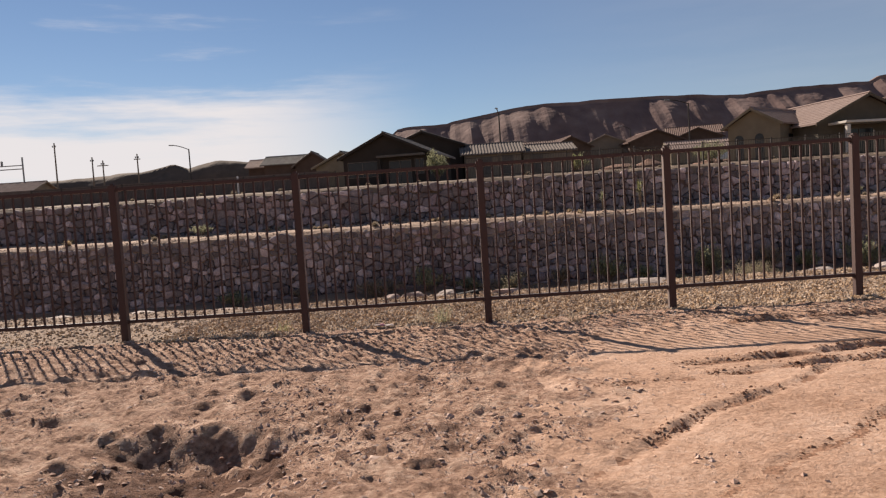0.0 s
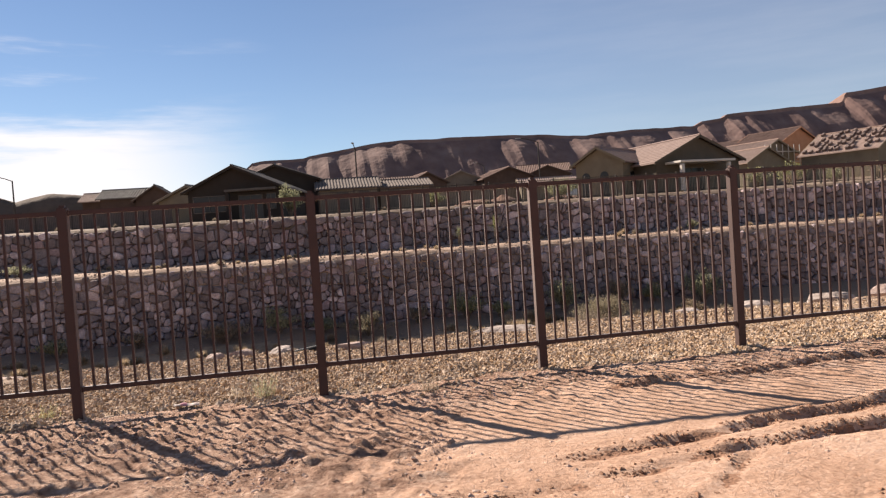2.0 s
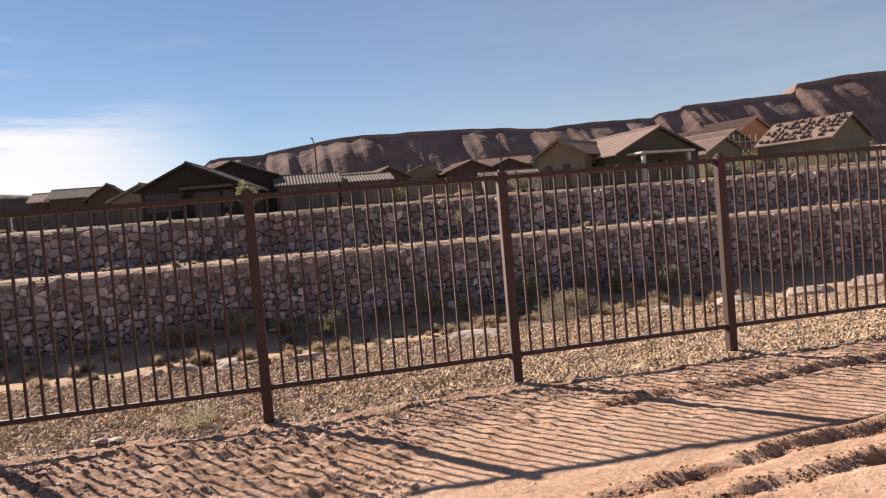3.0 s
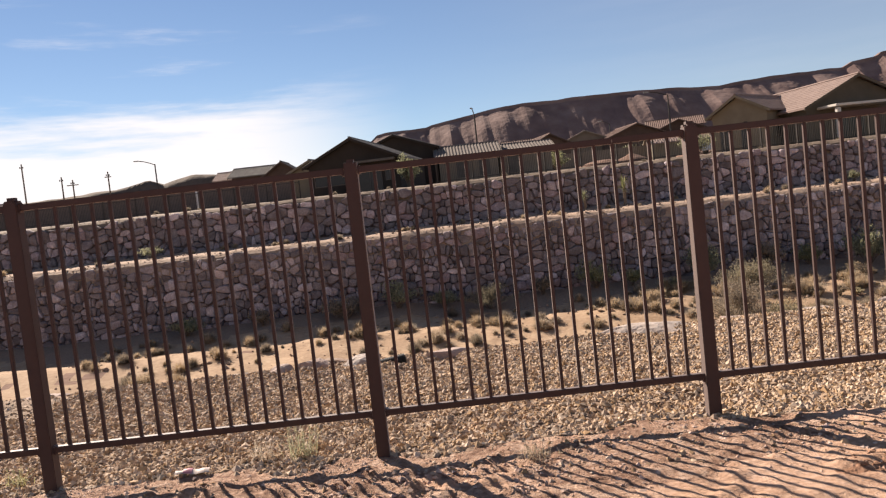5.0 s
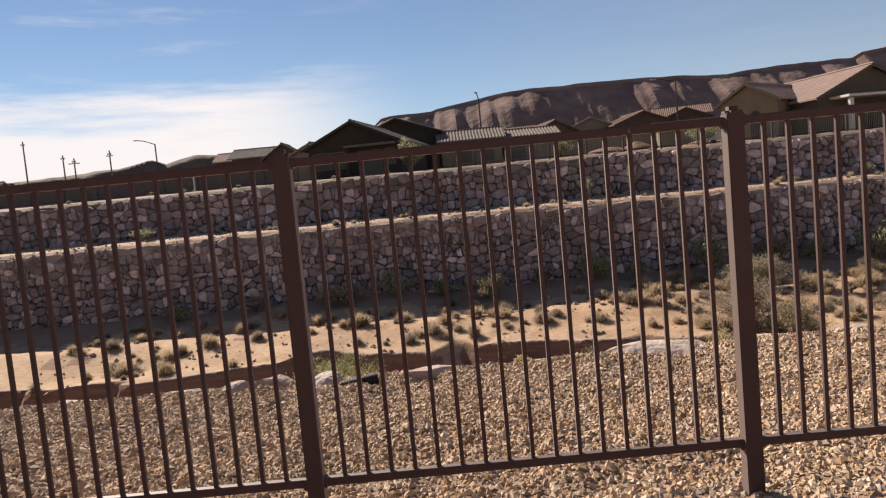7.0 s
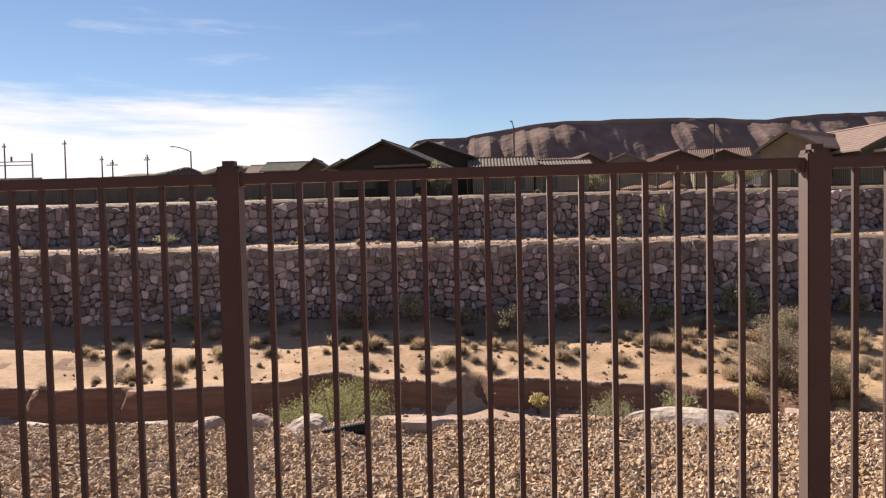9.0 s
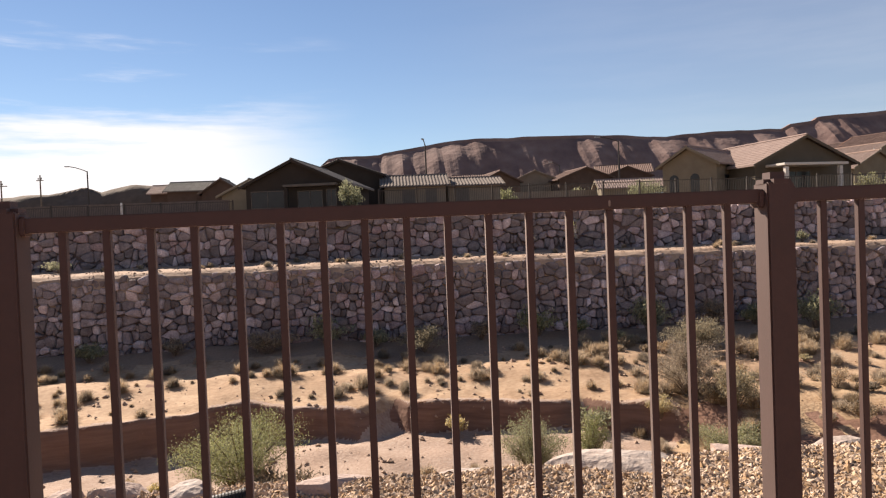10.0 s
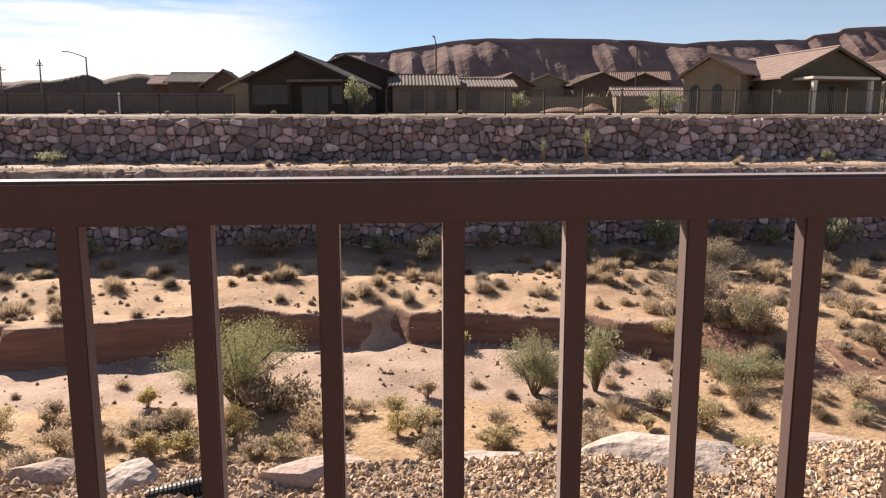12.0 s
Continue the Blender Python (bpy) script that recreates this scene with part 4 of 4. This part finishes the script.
near_p, near_s = strew(125000, -3.6, 7.0, -0.4, 3.35, 0.006, 0.025, 1, 0.15)
far_p, far_s = strew(26000, -9, 13, -0.3, 3.4, 0.010, 0.026, 2, 0.12)
keep = lambda p, s: (p[p[:, 1] > gravel_front(p[:, 0])], s[p[:, 1] > gravel_front(p[:, 0])])
(near_p, near_s), (far_p, far_s) = keep(near_p, near_s), keep(far_p, far_s)
big_p, big_s = strew(420, -7, 10, 0.0, 3.35, 0.02, 0.042, 14, 0.0)
stray_p, stray_s = strew(2500, -6, 9, -0.75, 0.0, 0.006, 0.02, 15, 0.1)
scatter("gravel", np.concatenate([near_p, far_p, big_p, stray_p]), np.concatenate([near_s, far_s, big_s, stray_s]), 0.75, PEBBLE, "loose tan crushed gravel on the shelf beyond the fence", "gravel", 5)
clod_p, clod_s = strew(120000, -6.5, 8.5, -7.2, -0.05, 0.0035, 0.018, 3, -0.1)
thin = np.random.RandomState(4).rand(len(clod_p)) < np.where((clod_p[:, 0] - 0.17 * (clod_p[:, 1] + 3) > 0.55) & (clod_p[:, 1] < -1.0), 0.07, 1.0) * np.clip(0.35 + 0.9 * soft_noise(clod_p[:, 0], clod_p[:, 1], 0.55, 3) + 0.6 * soft_noise(clod_p[:, 0], clod_p[:, 1], 0.2, 1), 0.06, 1)
# broken crust along the wheel ruts
crust = np.random.RandomState(21)
crust_p, crust_s = [], []
for (ax, ay), (bx, by), depth in RUTS:
    n = int(2600 * depth * math.hypot(bx - ax, by - ay))
    u = crust.rand(n)
    side = crust.normal(0.03, 0.035, n) + 0.09 * (crust.rand(n) < 0.15) - 0.05 * soft_noise(ax + u * (bx - ax), ay + u * (by - ay), 0.6, 4)
    length = math.hypot(bx - ax, by - ay)
    cx, cy = ax + u * (bx - ax) - side * (by - ay) / length, ay + u * (by - ay) + side * (bx - ax) / length
    size = 0.004 + 0.014 * crust.rand(n) ** 2.4
    some = soft_noise(cx, cy, 0.42, 5) > -0.5
    crust_p.append(np.stack([cx, cy, height(cx, cy)], -1)[some])
    crust_s.append(size[some])
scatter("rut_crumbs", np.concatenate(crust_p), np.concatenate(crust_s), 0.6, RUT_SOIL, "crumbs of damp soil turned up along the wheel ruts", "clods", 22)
lump_p, lump_s = strew(5200, -6.5, 0.9, -6.5, -0.3, 0.010, 0.026, 41, 0.05)
lump = soft_noise(lump_p[:, 0], lump_p[:, 1], 0.5, 3) + 0.5 * soft_noise(lump_p[:, 0], lump_p[:, 1], 0.2, 1) > 0.25
scatter("dirt_clods", np.concatenate([clod_p[thin], lump_p[lump]]), np.concatenate([clod_s[thin], lump_s[lump]]), 0.6, CLOD, "small broken clods of dry red dirt", "clods", 6)
wash_p, wash_s = strew(2200, -18, 26, 14, 33, 0.02, 0.12, 8, 0.3)
scatter("wash_stones", wash_p, wash_s, 0.7, TERRACE, "scattered stones on the wash floor and bank", "stones", 9)
edge_p, edge_s = strew(1500, -35, 50, 36.15, 40.4, 0.02, 0.10, 12, 0.3)
scatter("terrace_stones", edge_p, edge_s, 0.7, TERRACE, "small stones strewn over the terrace", "stones", 10)


for edge, words in ((WALL_Y + 0.02, "terrace"), (UPPER_Y - 0.1, "upper ground")):
    place, size = strew(2600, -33, 50, edge, edge + 0.8, 0.01, 0.05, 33, 0.0)
    scatter("edge_rubble", place, size, 0.6, TERRACE, "soil and small stones along the edge of the " + words, "rubble", 34)


# ---- desert plants ----
def leaf_mat(name, a, b):
    """Thin leaves that let a part of the light through."""
    m = material(name, [a, b], 3, 0.8, vary=0.3)
    nt = m.node_tree
    bsdf, out = nt.nodes["Principled BSDF"], nt.nodes["Material Output"]
    thin_leaf, blend = nt.nodes.new("ShaderNodeBsdfTranslucent"), nt.nodes.new("ShaderNodeMixShader")
    blend.inputs[0].default_value = 0.45
    nt.links.new(bsdf.inputs["Base Color"].links[0].from_socket, thin_leaf.inputs["Color"])
    nt.links.new(bsdf.outputs[0], blend.inputs[1])
    nt.links.new(thin_leaf.outputs[0], blend.inputs[2])
    nt.links.new(blend.outputs[0], out.inputs["Surface"])
    return m


SAGE = leaf_mat("grey green leaves", (0.20, 0.20, 0.10), (0.33, 0.32, 0.17))
GREEN = leaf_mat("fresh green leaves", (0.19, 0.20, 0.085), (0.34, 0.34, 0.16))
YELLOW = leaf_mat("yellow bloom", (0.36, 0.28, 0.11), (0.50, 0.40, 0.19))
DRY = leaf_mat("dry grass", (0.34, 0.23, 0.13), (0.52, 0.40, 0.26))
DARK_BRUSH = leaf_mat("dark brush", (0.20, 0.14, 0.09), (0.34, 0.26, 0.16))
OLIVE = leaf_mat("olive brown leaves", (0.21, 0.17, 0.085), (0.36, 0.29, 0.16))
STEM = material("woody stems", [(0.12, 0.085, 0.06), (0.2, 0.15, 0.11)], 6, 0.9)


def bush_meshes(seed, w, h, leaves, leaf, sparse=0.0):
    """Stems fanning up from one root, with small leaves towards their ends."""
    r = random.Random(seed)
    bm = bmesh.new()
    verts, faces = [], []
    stems = 26
    tips = []
    for i in range(stems):
        a, spread = r.uniform(0, 6.28), r.uniform(0.05, 1.0) ** 0.6
        top = h * r.uniform(0.7, 1.0) * (1 - 0.45 * spread ** 2)
        end = Vector((w / 2 * spread * math.cos(a), w / 2 * spread * math.sin(a), top))
        mid = Vector((end.x * 0.35, end.y * 0.35, top * 0.55))
        tube(bm, [(end.x * 0.03, end.y * 0.03, -0.1), mid, end], [0.012 * h, 0.008 * h, 0.003 * h], 4)
        tips.append((mid, end))
    lumps = [Vector((r.uniform(-1, 1), r.uniform(-1, 1), r.uniform(-0.6, 1))) for _ in range(7)]
    for i in range(leaves):
        mid, end = r.choice(tips)
        p = mid.lerp(end, r.uniform(-0.15, 1.04)) + Vector((r.gauss(0, 0.055 * w), r.gauss(0, 0.055 * w), r.gauss(0, 0.05 * h)))
        if p.z < 0.02:
            continue
        d = Vector((r.gauss(0, 0.5), r.gauss(0, 0.5), r.uniform(0.2, 1))).normalized()
        side = d.cross(Vector((r.gauss(0, 1), r.gauss(0, 1), r.gauss(0, 1)))).normalized()
        size = leaf * r.uniform(0.6, 1.4)
        b = len(verts)
        verts += [p - side * size * 0.22, p + side * size * 0.22, p + d * size + side * size * 0.1, p + d * size - side * size * 0.1]
        faces.append((b, b + 1, b + 2, b + 3))
    return bm, verts, faces


def bush(x, y, w, h, leaves, leaf, mat, seed, label, z=None, name="shrub"):
    stems, verts, faces = bush_meshes(seed, w, h, leaves, leaf)
    z = float(height(x, y)) if z is None else z
    thing = tagged(empty(name, pose(x, y, z)), label, "shrub")
    part("branching", stems, STEM, thing)
    raw("foliage", verts, faces, mat, thing)
    return thing


bush(-3.7, 20.4, 4.0, 3.0, 30000, 0.042, GREEN, 1, "large feathery green desert shrub on the wash floor")
bush(-2.6, 19.6, 2.6, 1.2, 2200, 0.12, DARK_BRUSH, 2, "dark dead brush under the large green shrub")
bush(5.2, 20.6, 2.3, 2.1, 13000, 0.045, SAGE, 3, "grey-green rounded shrub on the wash floor")
bush(7.1, 20.6, 1.3, 2.0, 5500, 0.045, GREEN, 4, "slim yellow-green shrub on the wash floor")
bush(11.4, 20.2, 3.0, 1.3, 9000, 0.05, SAGE, 5, "low spreading grey-green shrub on the wash floor")
bush(12.0, 24.4, 3.4, 2.2, 13000, 0.05, DARK_BRUSH, 6, "tall dry brown-green brush growing up the bank")
bush(12.9, 22.6, 2.4, 1.6, 6000, 0.06, OLIVE, 7, "grey-green brush at the foot of the bank")
bush(15.0, 30.6, 3.2, 1.7, 8000, 0.06, OLIVE, 8, "olive-brown shrub on the bank below the wall")
bush(2.6, 33.2, 3.2, 1.4, 8000, 0.06, OLIVE, 9, "olive-brown shrub at the foot of the lower wall")
bush(14.0, 34.0, 2.6, 2.0, 2200, 0.12, SAGE, 10, "shaded shrub against the lower wall")
bush(22.5, 33.5, 3.0, 2.0, 2400, 0.12, SAGE, 11, "shaded shrub against the lower wall")
bush(-5.0, 33.8, 3.0, 1.2, 2000, 0.12, DARK_BRUSH, 12, "dark brush in the shade of the lower wall")
for k, (x, y, w, h) in enumerate([(-9.5, 34.4, 1.6, 0.9), (-2.2, 34.2, 2.6, 1.5), (0.2, 34.5, 1.8, 0.9), (5.5, 34.3, 1.5, 1.1), (8.4, 34.5, 2.4, 1.7), (10.2, 34.1, 1.4, 1.0), (17.5, 34.2, 2.2, 1.5), (19.8, 34.4, 1.6, 1.1), (-13.5, 34.3, 2.0, 1.0)]):
    bush(x, y, w, h, 1300, 0.11, SAGE if k % 3 else DARK_BRUSH, 220 + k, "shaded brush at the foot of the lower wall")
bush(3.2, 25.0, 1.1, 0.85, 900, 0.09, YELLOW, 13, "yellow flowering bush under the cut bank")
bush(8.2, 24.2, 1.8, 0.9, 900, 0.1, SAGE, 14, "low shrub at the broken bank")
for k, (x, y, w) in enumerate([(-9.6, 18.4, 1.3), (-10.6, 17.2, 1.4), (-6.4, 20.6, 0.8), (-5.2, 17.2, 0.9), (-3.6, 16.9, 1.0), (-1.9, 16.9, 0.9), (1.6, 18.2, 1.1), (6.2, 17.6, 1.0), (9.2, 17.4, 1.3), (-9.0, 16.2, 1.2)]):
    bush(x, y, w, 0.75 * w, 1900, 0.055, YELLOW if k % 3 != 1 else DRY, 40 + k, "small yellow rabbitbrush on the wash floor")
for k, (x, y, w) in enumerate([(-7.6, 17.6, 1.3), (-5.8, 17.9, 1.2), (-1.2, 17.8, 1.4), (-0.6, 19.2, 0.9), (1.9, 20.6, 0.9), (2.0, 16.9, 1.0), (3.8, 18.4, 0.9), (8.5, 18.9, 1.0), (-8.6, 19.6, 0.9), (-10.0, 16.8, 1.4), (14.4, 19.0, 1.2), (16.5, 21.0, 1.3), (17.5, 24.0, 1.4), (19.5, 22.0, 1.3), (14.8, 26.5, 1.2)]):
    bush(x, y, w, 0.62 * w, 2000, 0.055, DARK_BRUSH if k % 2 else DRY, 60 + k, "dry brown brush on the wash floor")


scrub = random.Random(17)
for k in range(64):
    east = k % 3 == 0
    x, y = (scrub.uniform(9.5, 23), scrub.uniform(17, 32.5)) if east else (scrub.uniform(-12.5, 10), scrub.uniform(14.2, 19.6))
    w = scrub.uniform(0.5, 1.3)
    kind = scrub.choice((DARK_BRUSH, DARK_BRUSH, DRY, DRY, YELLOW, SAGE))
    words = {DARK_BRUSH: "dry brown brush", DRY: "dry tan brush", YELLOW: "small yellow rabbitbrush", SAGE: "small grey-green sagebrush"}[kind]
    bush(x, y, w, scrub.uniform(0.5, 0.8) * w, int(900 + 1000 * w), 0.05, kind, 300 + k, words + (" on the gentle eastern bank" if east else " on the brushy near side of the wash"))


def tuft_mesh(seed, blades):
    r = random.Random(seed)
    verts, faces = [], []
    for i in range(blades):
        a, lean = r.uniform(0, 6.28), r.uniform(0.05, 1.4)
        root = Vector((r.gauss(0, 0.07), r.gauss(0, 0.07), -0.02))
        tip = root + Vector((math.cos(a) * math.sin(lean), math.sin(a) * math.sin(lean), math.cos(lean))) * r.uniform(0.24, 0.5)
        side = Vector((-math.sin(a), math.cos(a), 0)) * 0.005
        mid = root.lerp(tip, 0.6) + Vector((0, 0, 0.05))
        b = len(verts)
        verts += [root - side, root + side, mid + side * 0.9, mid - side * 0.9, tip]
        faces += [(b, b + 1, b + 2, b + 3), (b + 3, b + 2, b + 4)]
    me = bpy.data.meshes.new("tuft")
    me.from_pydata([tuple(v) for v in verts], [], faces)
    return me


TUFTS = []
for k in range(4):
    me = tuft_mesh(80 + k, 750)
    me.materials.append((DRY, DRY, DARK_BRUSH, DRY)[k])
    TUFTS.append(me)
rng = random.Random(5)


far_grass = {}


def tuft(x, y, size, k, label="dry tan grass clump on the wash bank", group="dry grass clumps"):
    m = Matrix.LocRotScale((x, y, float(height(x, y))), Euler((0, 0, rng.uniform(0, 6))), (size, size, size * rng.uniform(0.75, 1.0)))
    if y > 29:
        verts, faces = far_grass.setdefault(k % 4 == 2, ([], []))
        base = len(verts)
        verts += [m @ v.co for v in TUFTS[k % 4].vertices]
        faces += [tuple(base + i for i in f.vertices) for f in TUFTS[k % 4].polygons]
        return None
    ob = new("grass_clump", TUFTS[k % 4])
    ob.matrix_world = m
    return tagged(ob, label, "grass", group=group)


for k in range(230):
    x = rng.uniform(-17, 27)
    tuft(x, rng.uniform(float(cut_edge(x)) + 0.3, 32.8), rng.choice((0.35, 0.5, 0.7, 0.9, 1.2, 1.5)), k)
for k in range(130):
    tuft(rng.uniform(9.5, 25), rng.uniform(21, 33), rng.choice((0.5, 0.8, 1.1, 1.5)), k % 2, "straw-coloured grass clump on the eastern bank")
for k in range(80):
    tuft(rng.uniform(-13, 22), rng.uniform(14.5, 22.5), rng.uniform(0.4, 1.2), k, "dry tan grass clump on the wash floor")
for k in range(46):
    tuft(rng.uniform(-30, 45), rng.uniform(36.3, 40.2), rng.uniform(0.4, 0.9), k, "dry grass clump on the terrace")


for k in range(16):
    tuft(rng.uniform(-30, 40), rng.uniform(42.5, 52), rng.uniform(0.4, 1.0), 2, "dark dry scrub above the upper wall")


for dark, (verts, faces) in far_grass.items():
    tagged(raw("far_grass", verts, faces, DARK_BRUSH if dark else DRY), "dark dry scrub clumps on bank and terraces" if dark else "dry tan grass clumps on bank and terraces", "grass", kind="stuff")


# weeds by the fence
def weed(x, y, h, blades, mat, seed, label):
    r = random.Random(seed)
    verts, faces = [], []
    for i in range(blades):
        a, lean = r.uniform(0, 6.28), r.uniform(0.05, 0.8)
        root = Vector((r.gauss(0, 0.05), r.gauss(0, 0.04), -0.01))
        tip = root + Vector((math.cos(a) * math.sin(lean), math.sin(a) * math.sin(lean), math.cos(lean))) * h * r.uniform(0.4, 1)
        side = Vector((-math.sin(a), math.cos(a), 0)) * 0.002
        b = len(verts)
        verts += [root - side, root + side, tip + side * 0.4, tip - side * 0.4]
        faces.append((b, b + 1, b + 2, b + 3))
        for j in range(3):
            p = root.lerp(tip, r.uniform(0.3, 1))
            d = Vector((r.gauss(0, 1), r.gauss(0, 1), r.uniform(0, 1))).normalized() * 0.025
            q = d.cross(Vector((0, 0, 1))).normalized() * 0.004
            b = len(verts)
            verts += [p - q, p + q, p + d]
            faces.append((b, b + 1, b + 2))
    ob = raw("weed", verts, faces, mat)
    ob.location = (x, y, float(height(x, y)))
    tagged(ob, label, "weed", group="weeds by the fence")


WEED = leaf_mat("pale green weed", (0.28, 0.27, 0.13), (0.42, 0.38, 0.2))
weed(-0.52, 0.12, 0.26, 70, WEED, 1, "pale green dry weed growing at the foot of the fence")
weed(-0.74, 0.10, 0.18, 45, DRY, 2, "pale green dry weed growing at the foot of the fence")
weed(0.88, -0.42, 0.14, 60, DRY, 3, "small dry weed in the dirt before the fence")
weed(-2.3, 0.12, 0.16, 40, WEED, 4, "pale green dry weed growing at the foot of the fence")


def yucca(x, y, h, seed):
    r = random.Random(seed)
    thing = tagged(empty("yucca", pose(x, y, float(height(x, y)))), "small yucca with spiky green leaves on the terrace", "yucca", group="yuccas")
    part("trunk", tube(bmesh.new(), [(0, 0, -0.1), (0.03, 0, h * 0.55), (0.0, 0, h * 0.7)], [0.1, 0.09, 0.06], 7), STEM, thing)
    verts, faces = [], []
    for i in range(90):
        a, e = r.uniform(0, 6.28), r.uniform(-0.5, 1.45)
        d = Vector((math.cos(a) * math.cos(e), math.sin(a) * math.cos(e), math.sin(e)))
        p = Vector((0, 0, h * r.uniform(0.5, 0.72)))
        side = Vector((-math.sin(a), math.cos(a), 0)) * 0.022
        b = len(verts)
        verts += [p - side, p + side, p + d * h * 0.35]
        faces.append((b, b + 1, b + 2))
    raw("leaves", verts, faces, GREEN, thing)


yucca(11.4, 38.6, 1.8, 1)
yucca(9.0, 38.4, 1.25, 2)
bush(-16.5, 38.2, 1.6, 0.7, 700, 0.09, SAGE, 20, "low pale shrub on the terrace")
bush(24.8, 38.4, 1.0, 0.7, 500, 0.09, SAGE, 21, "low pale shrub on the terrace")
bush(-1.6, 52.5, 2.0, 2.7, 2200, 0.13, GREEN, 22, "young green tree beside the dark brown house", name="young_tree")
bush(20.7, 52.2, 3.2, 1.9, 3000, 0.11, GREEN, 23, "round green garden shrub beyond the yard fence")
bush(14.5, 80.0, 3.0, 2.4, 1500, 0.2, GREEN, 24, "green garden shrub among the houses")
for k, (x, y, w, h) in enumerate([(44.0, 60.0, 3.0, 2.2), (52.0, 66.0, 4.0, 3.0), (48.0, 85.0, 5.0, 3.0), (55.0, 92.0, 5.0, 3.4), (64.0, 88.0, 5.0, 3.2), (16.0, 95.0, 4.0, 2.6), (28.0, 99.0, 5.0, 2.8), (42.0, 100.0, 5.0, 3.0)]):
    bush(x, y, w, h, 900, 0.1 + 0.025 * w, GREEN if k % 2 else SAGE, 90 + k, "garden shrub among the desert houses")


# ---- litter ----
def litter():
    r = random.Random(2)
    thing = tagged(empty("crumpled_wrapper", pose(-1.14, -0.04, float(height(-1.14, -0.04)) + 0.025, 0, 0, 4)), "crumpled white plastic wrapper with a red stripe", "litter")
    for name, x0, x1, mat in (("wrapper", -0.10, 0.10, material("white plastic film", [(0.36, 0.275, 0.24), (0.47, 0.375, 0.335)], 9, 0.6)), ("stripe", -0.05, 0.0, material("red print", [(0.42, 0.16, 0.2), (0.5, 0.22, 0.26)], 9, 0.5))):
        bm = bmesh.new()
        bmesh.ops.create_grid(bm, x_segments=14, y_segments=8, size=1)
        for v in bm.verts:
            x = x0 + (v.co.x + 1) / 2 * (x1 - x0)
            y = v.co.y * 0.038
            v.co = (x, y, 0.02 * noise.noise(Vector((x * 14, y * 14, 1))) + 0.014 * (1 - (v.co.y) ** 2) + (0.003 if name == "stripe" else 0))
        part(name, bm, mat, thing)


litter()


# ---- far block wall ----
tagged(link("wall_yard", boxed(-52, -11.5, 58, 58.2, 3.0, 4.85, bevel=0.02), material("brown block wall", [(0.105, 0.08, 0.068), (0.175, 0.132, 0.112)], 2, 0.95, fine=(9, 0.4))), "brown block yard wall beside the dark house", "wall", kind="structure")
tagged(link("marker_post", boxed(-18.95, -18.83, 55, 55.12, float(height(-19.2, 55)) - 0.1, 4.75, bevel=0.01), material("white post paint", [(0.62, 0.6, 0.57), (0.75, 0.73, 0.7)], 3, 0.7)), "white marker post standing before the yard wall", "post")
tagged(link("wall_far", boxed(9, 47, 92, 92.2, 3.6, 6.3, bevel=0.02), TAN_STUCCO), "low tan block wall before the far houses", "wall", kind="structure")

# east side: houses in building on the slope
ORANGE = material("orange wrapped wall", [(0.42, 0.19, 0.1), (0.5, 0.25, 0.14)], 0.8, 0.9)
frame_house = house(64.5, 86, 18, 7.5, 8, 8.9, 10.6, STUCCO, TILE, "half-built house with bare timber scaffold on the slope")
for k in range(7):
    part("scaffold_pole", boxed(-3.9 + k * 1.2, -3.82 + k * 1.2, -1.2, -1.12, -0.3, 5.2), FASCIA, frame_house)
for z in (1.4, 2.8, 4.2):
    part("scaffold_board", boxed(-4.0, 3.5, -1.3, -0.9, z, z + 0.08), FASCIA, frame_house)
house(57.0, 90, 8, 5.0, 7, 8.2, 9.6, ORANGE, RED_TILE, "small house with orange-red walls on the slope")
house(77.0, 98, 20, 9.0, 9, 11.5, 13.6, ORANGE, RED_TILE, "unfinished house with orange-red walls on the slope")
rng = random.Random(31)
for k in range(26):
    x, y = rng.uniform(50, 95), rng.uniform(58, 108)
    w = rng.uniform(1.5, 3.2)
    bush(x, y, w, 0.6 * w, 420, 0.16, SAGE if k % 3 else DARK_BRUSH, 130 + k, "desert scrub on the slope below the mesa")
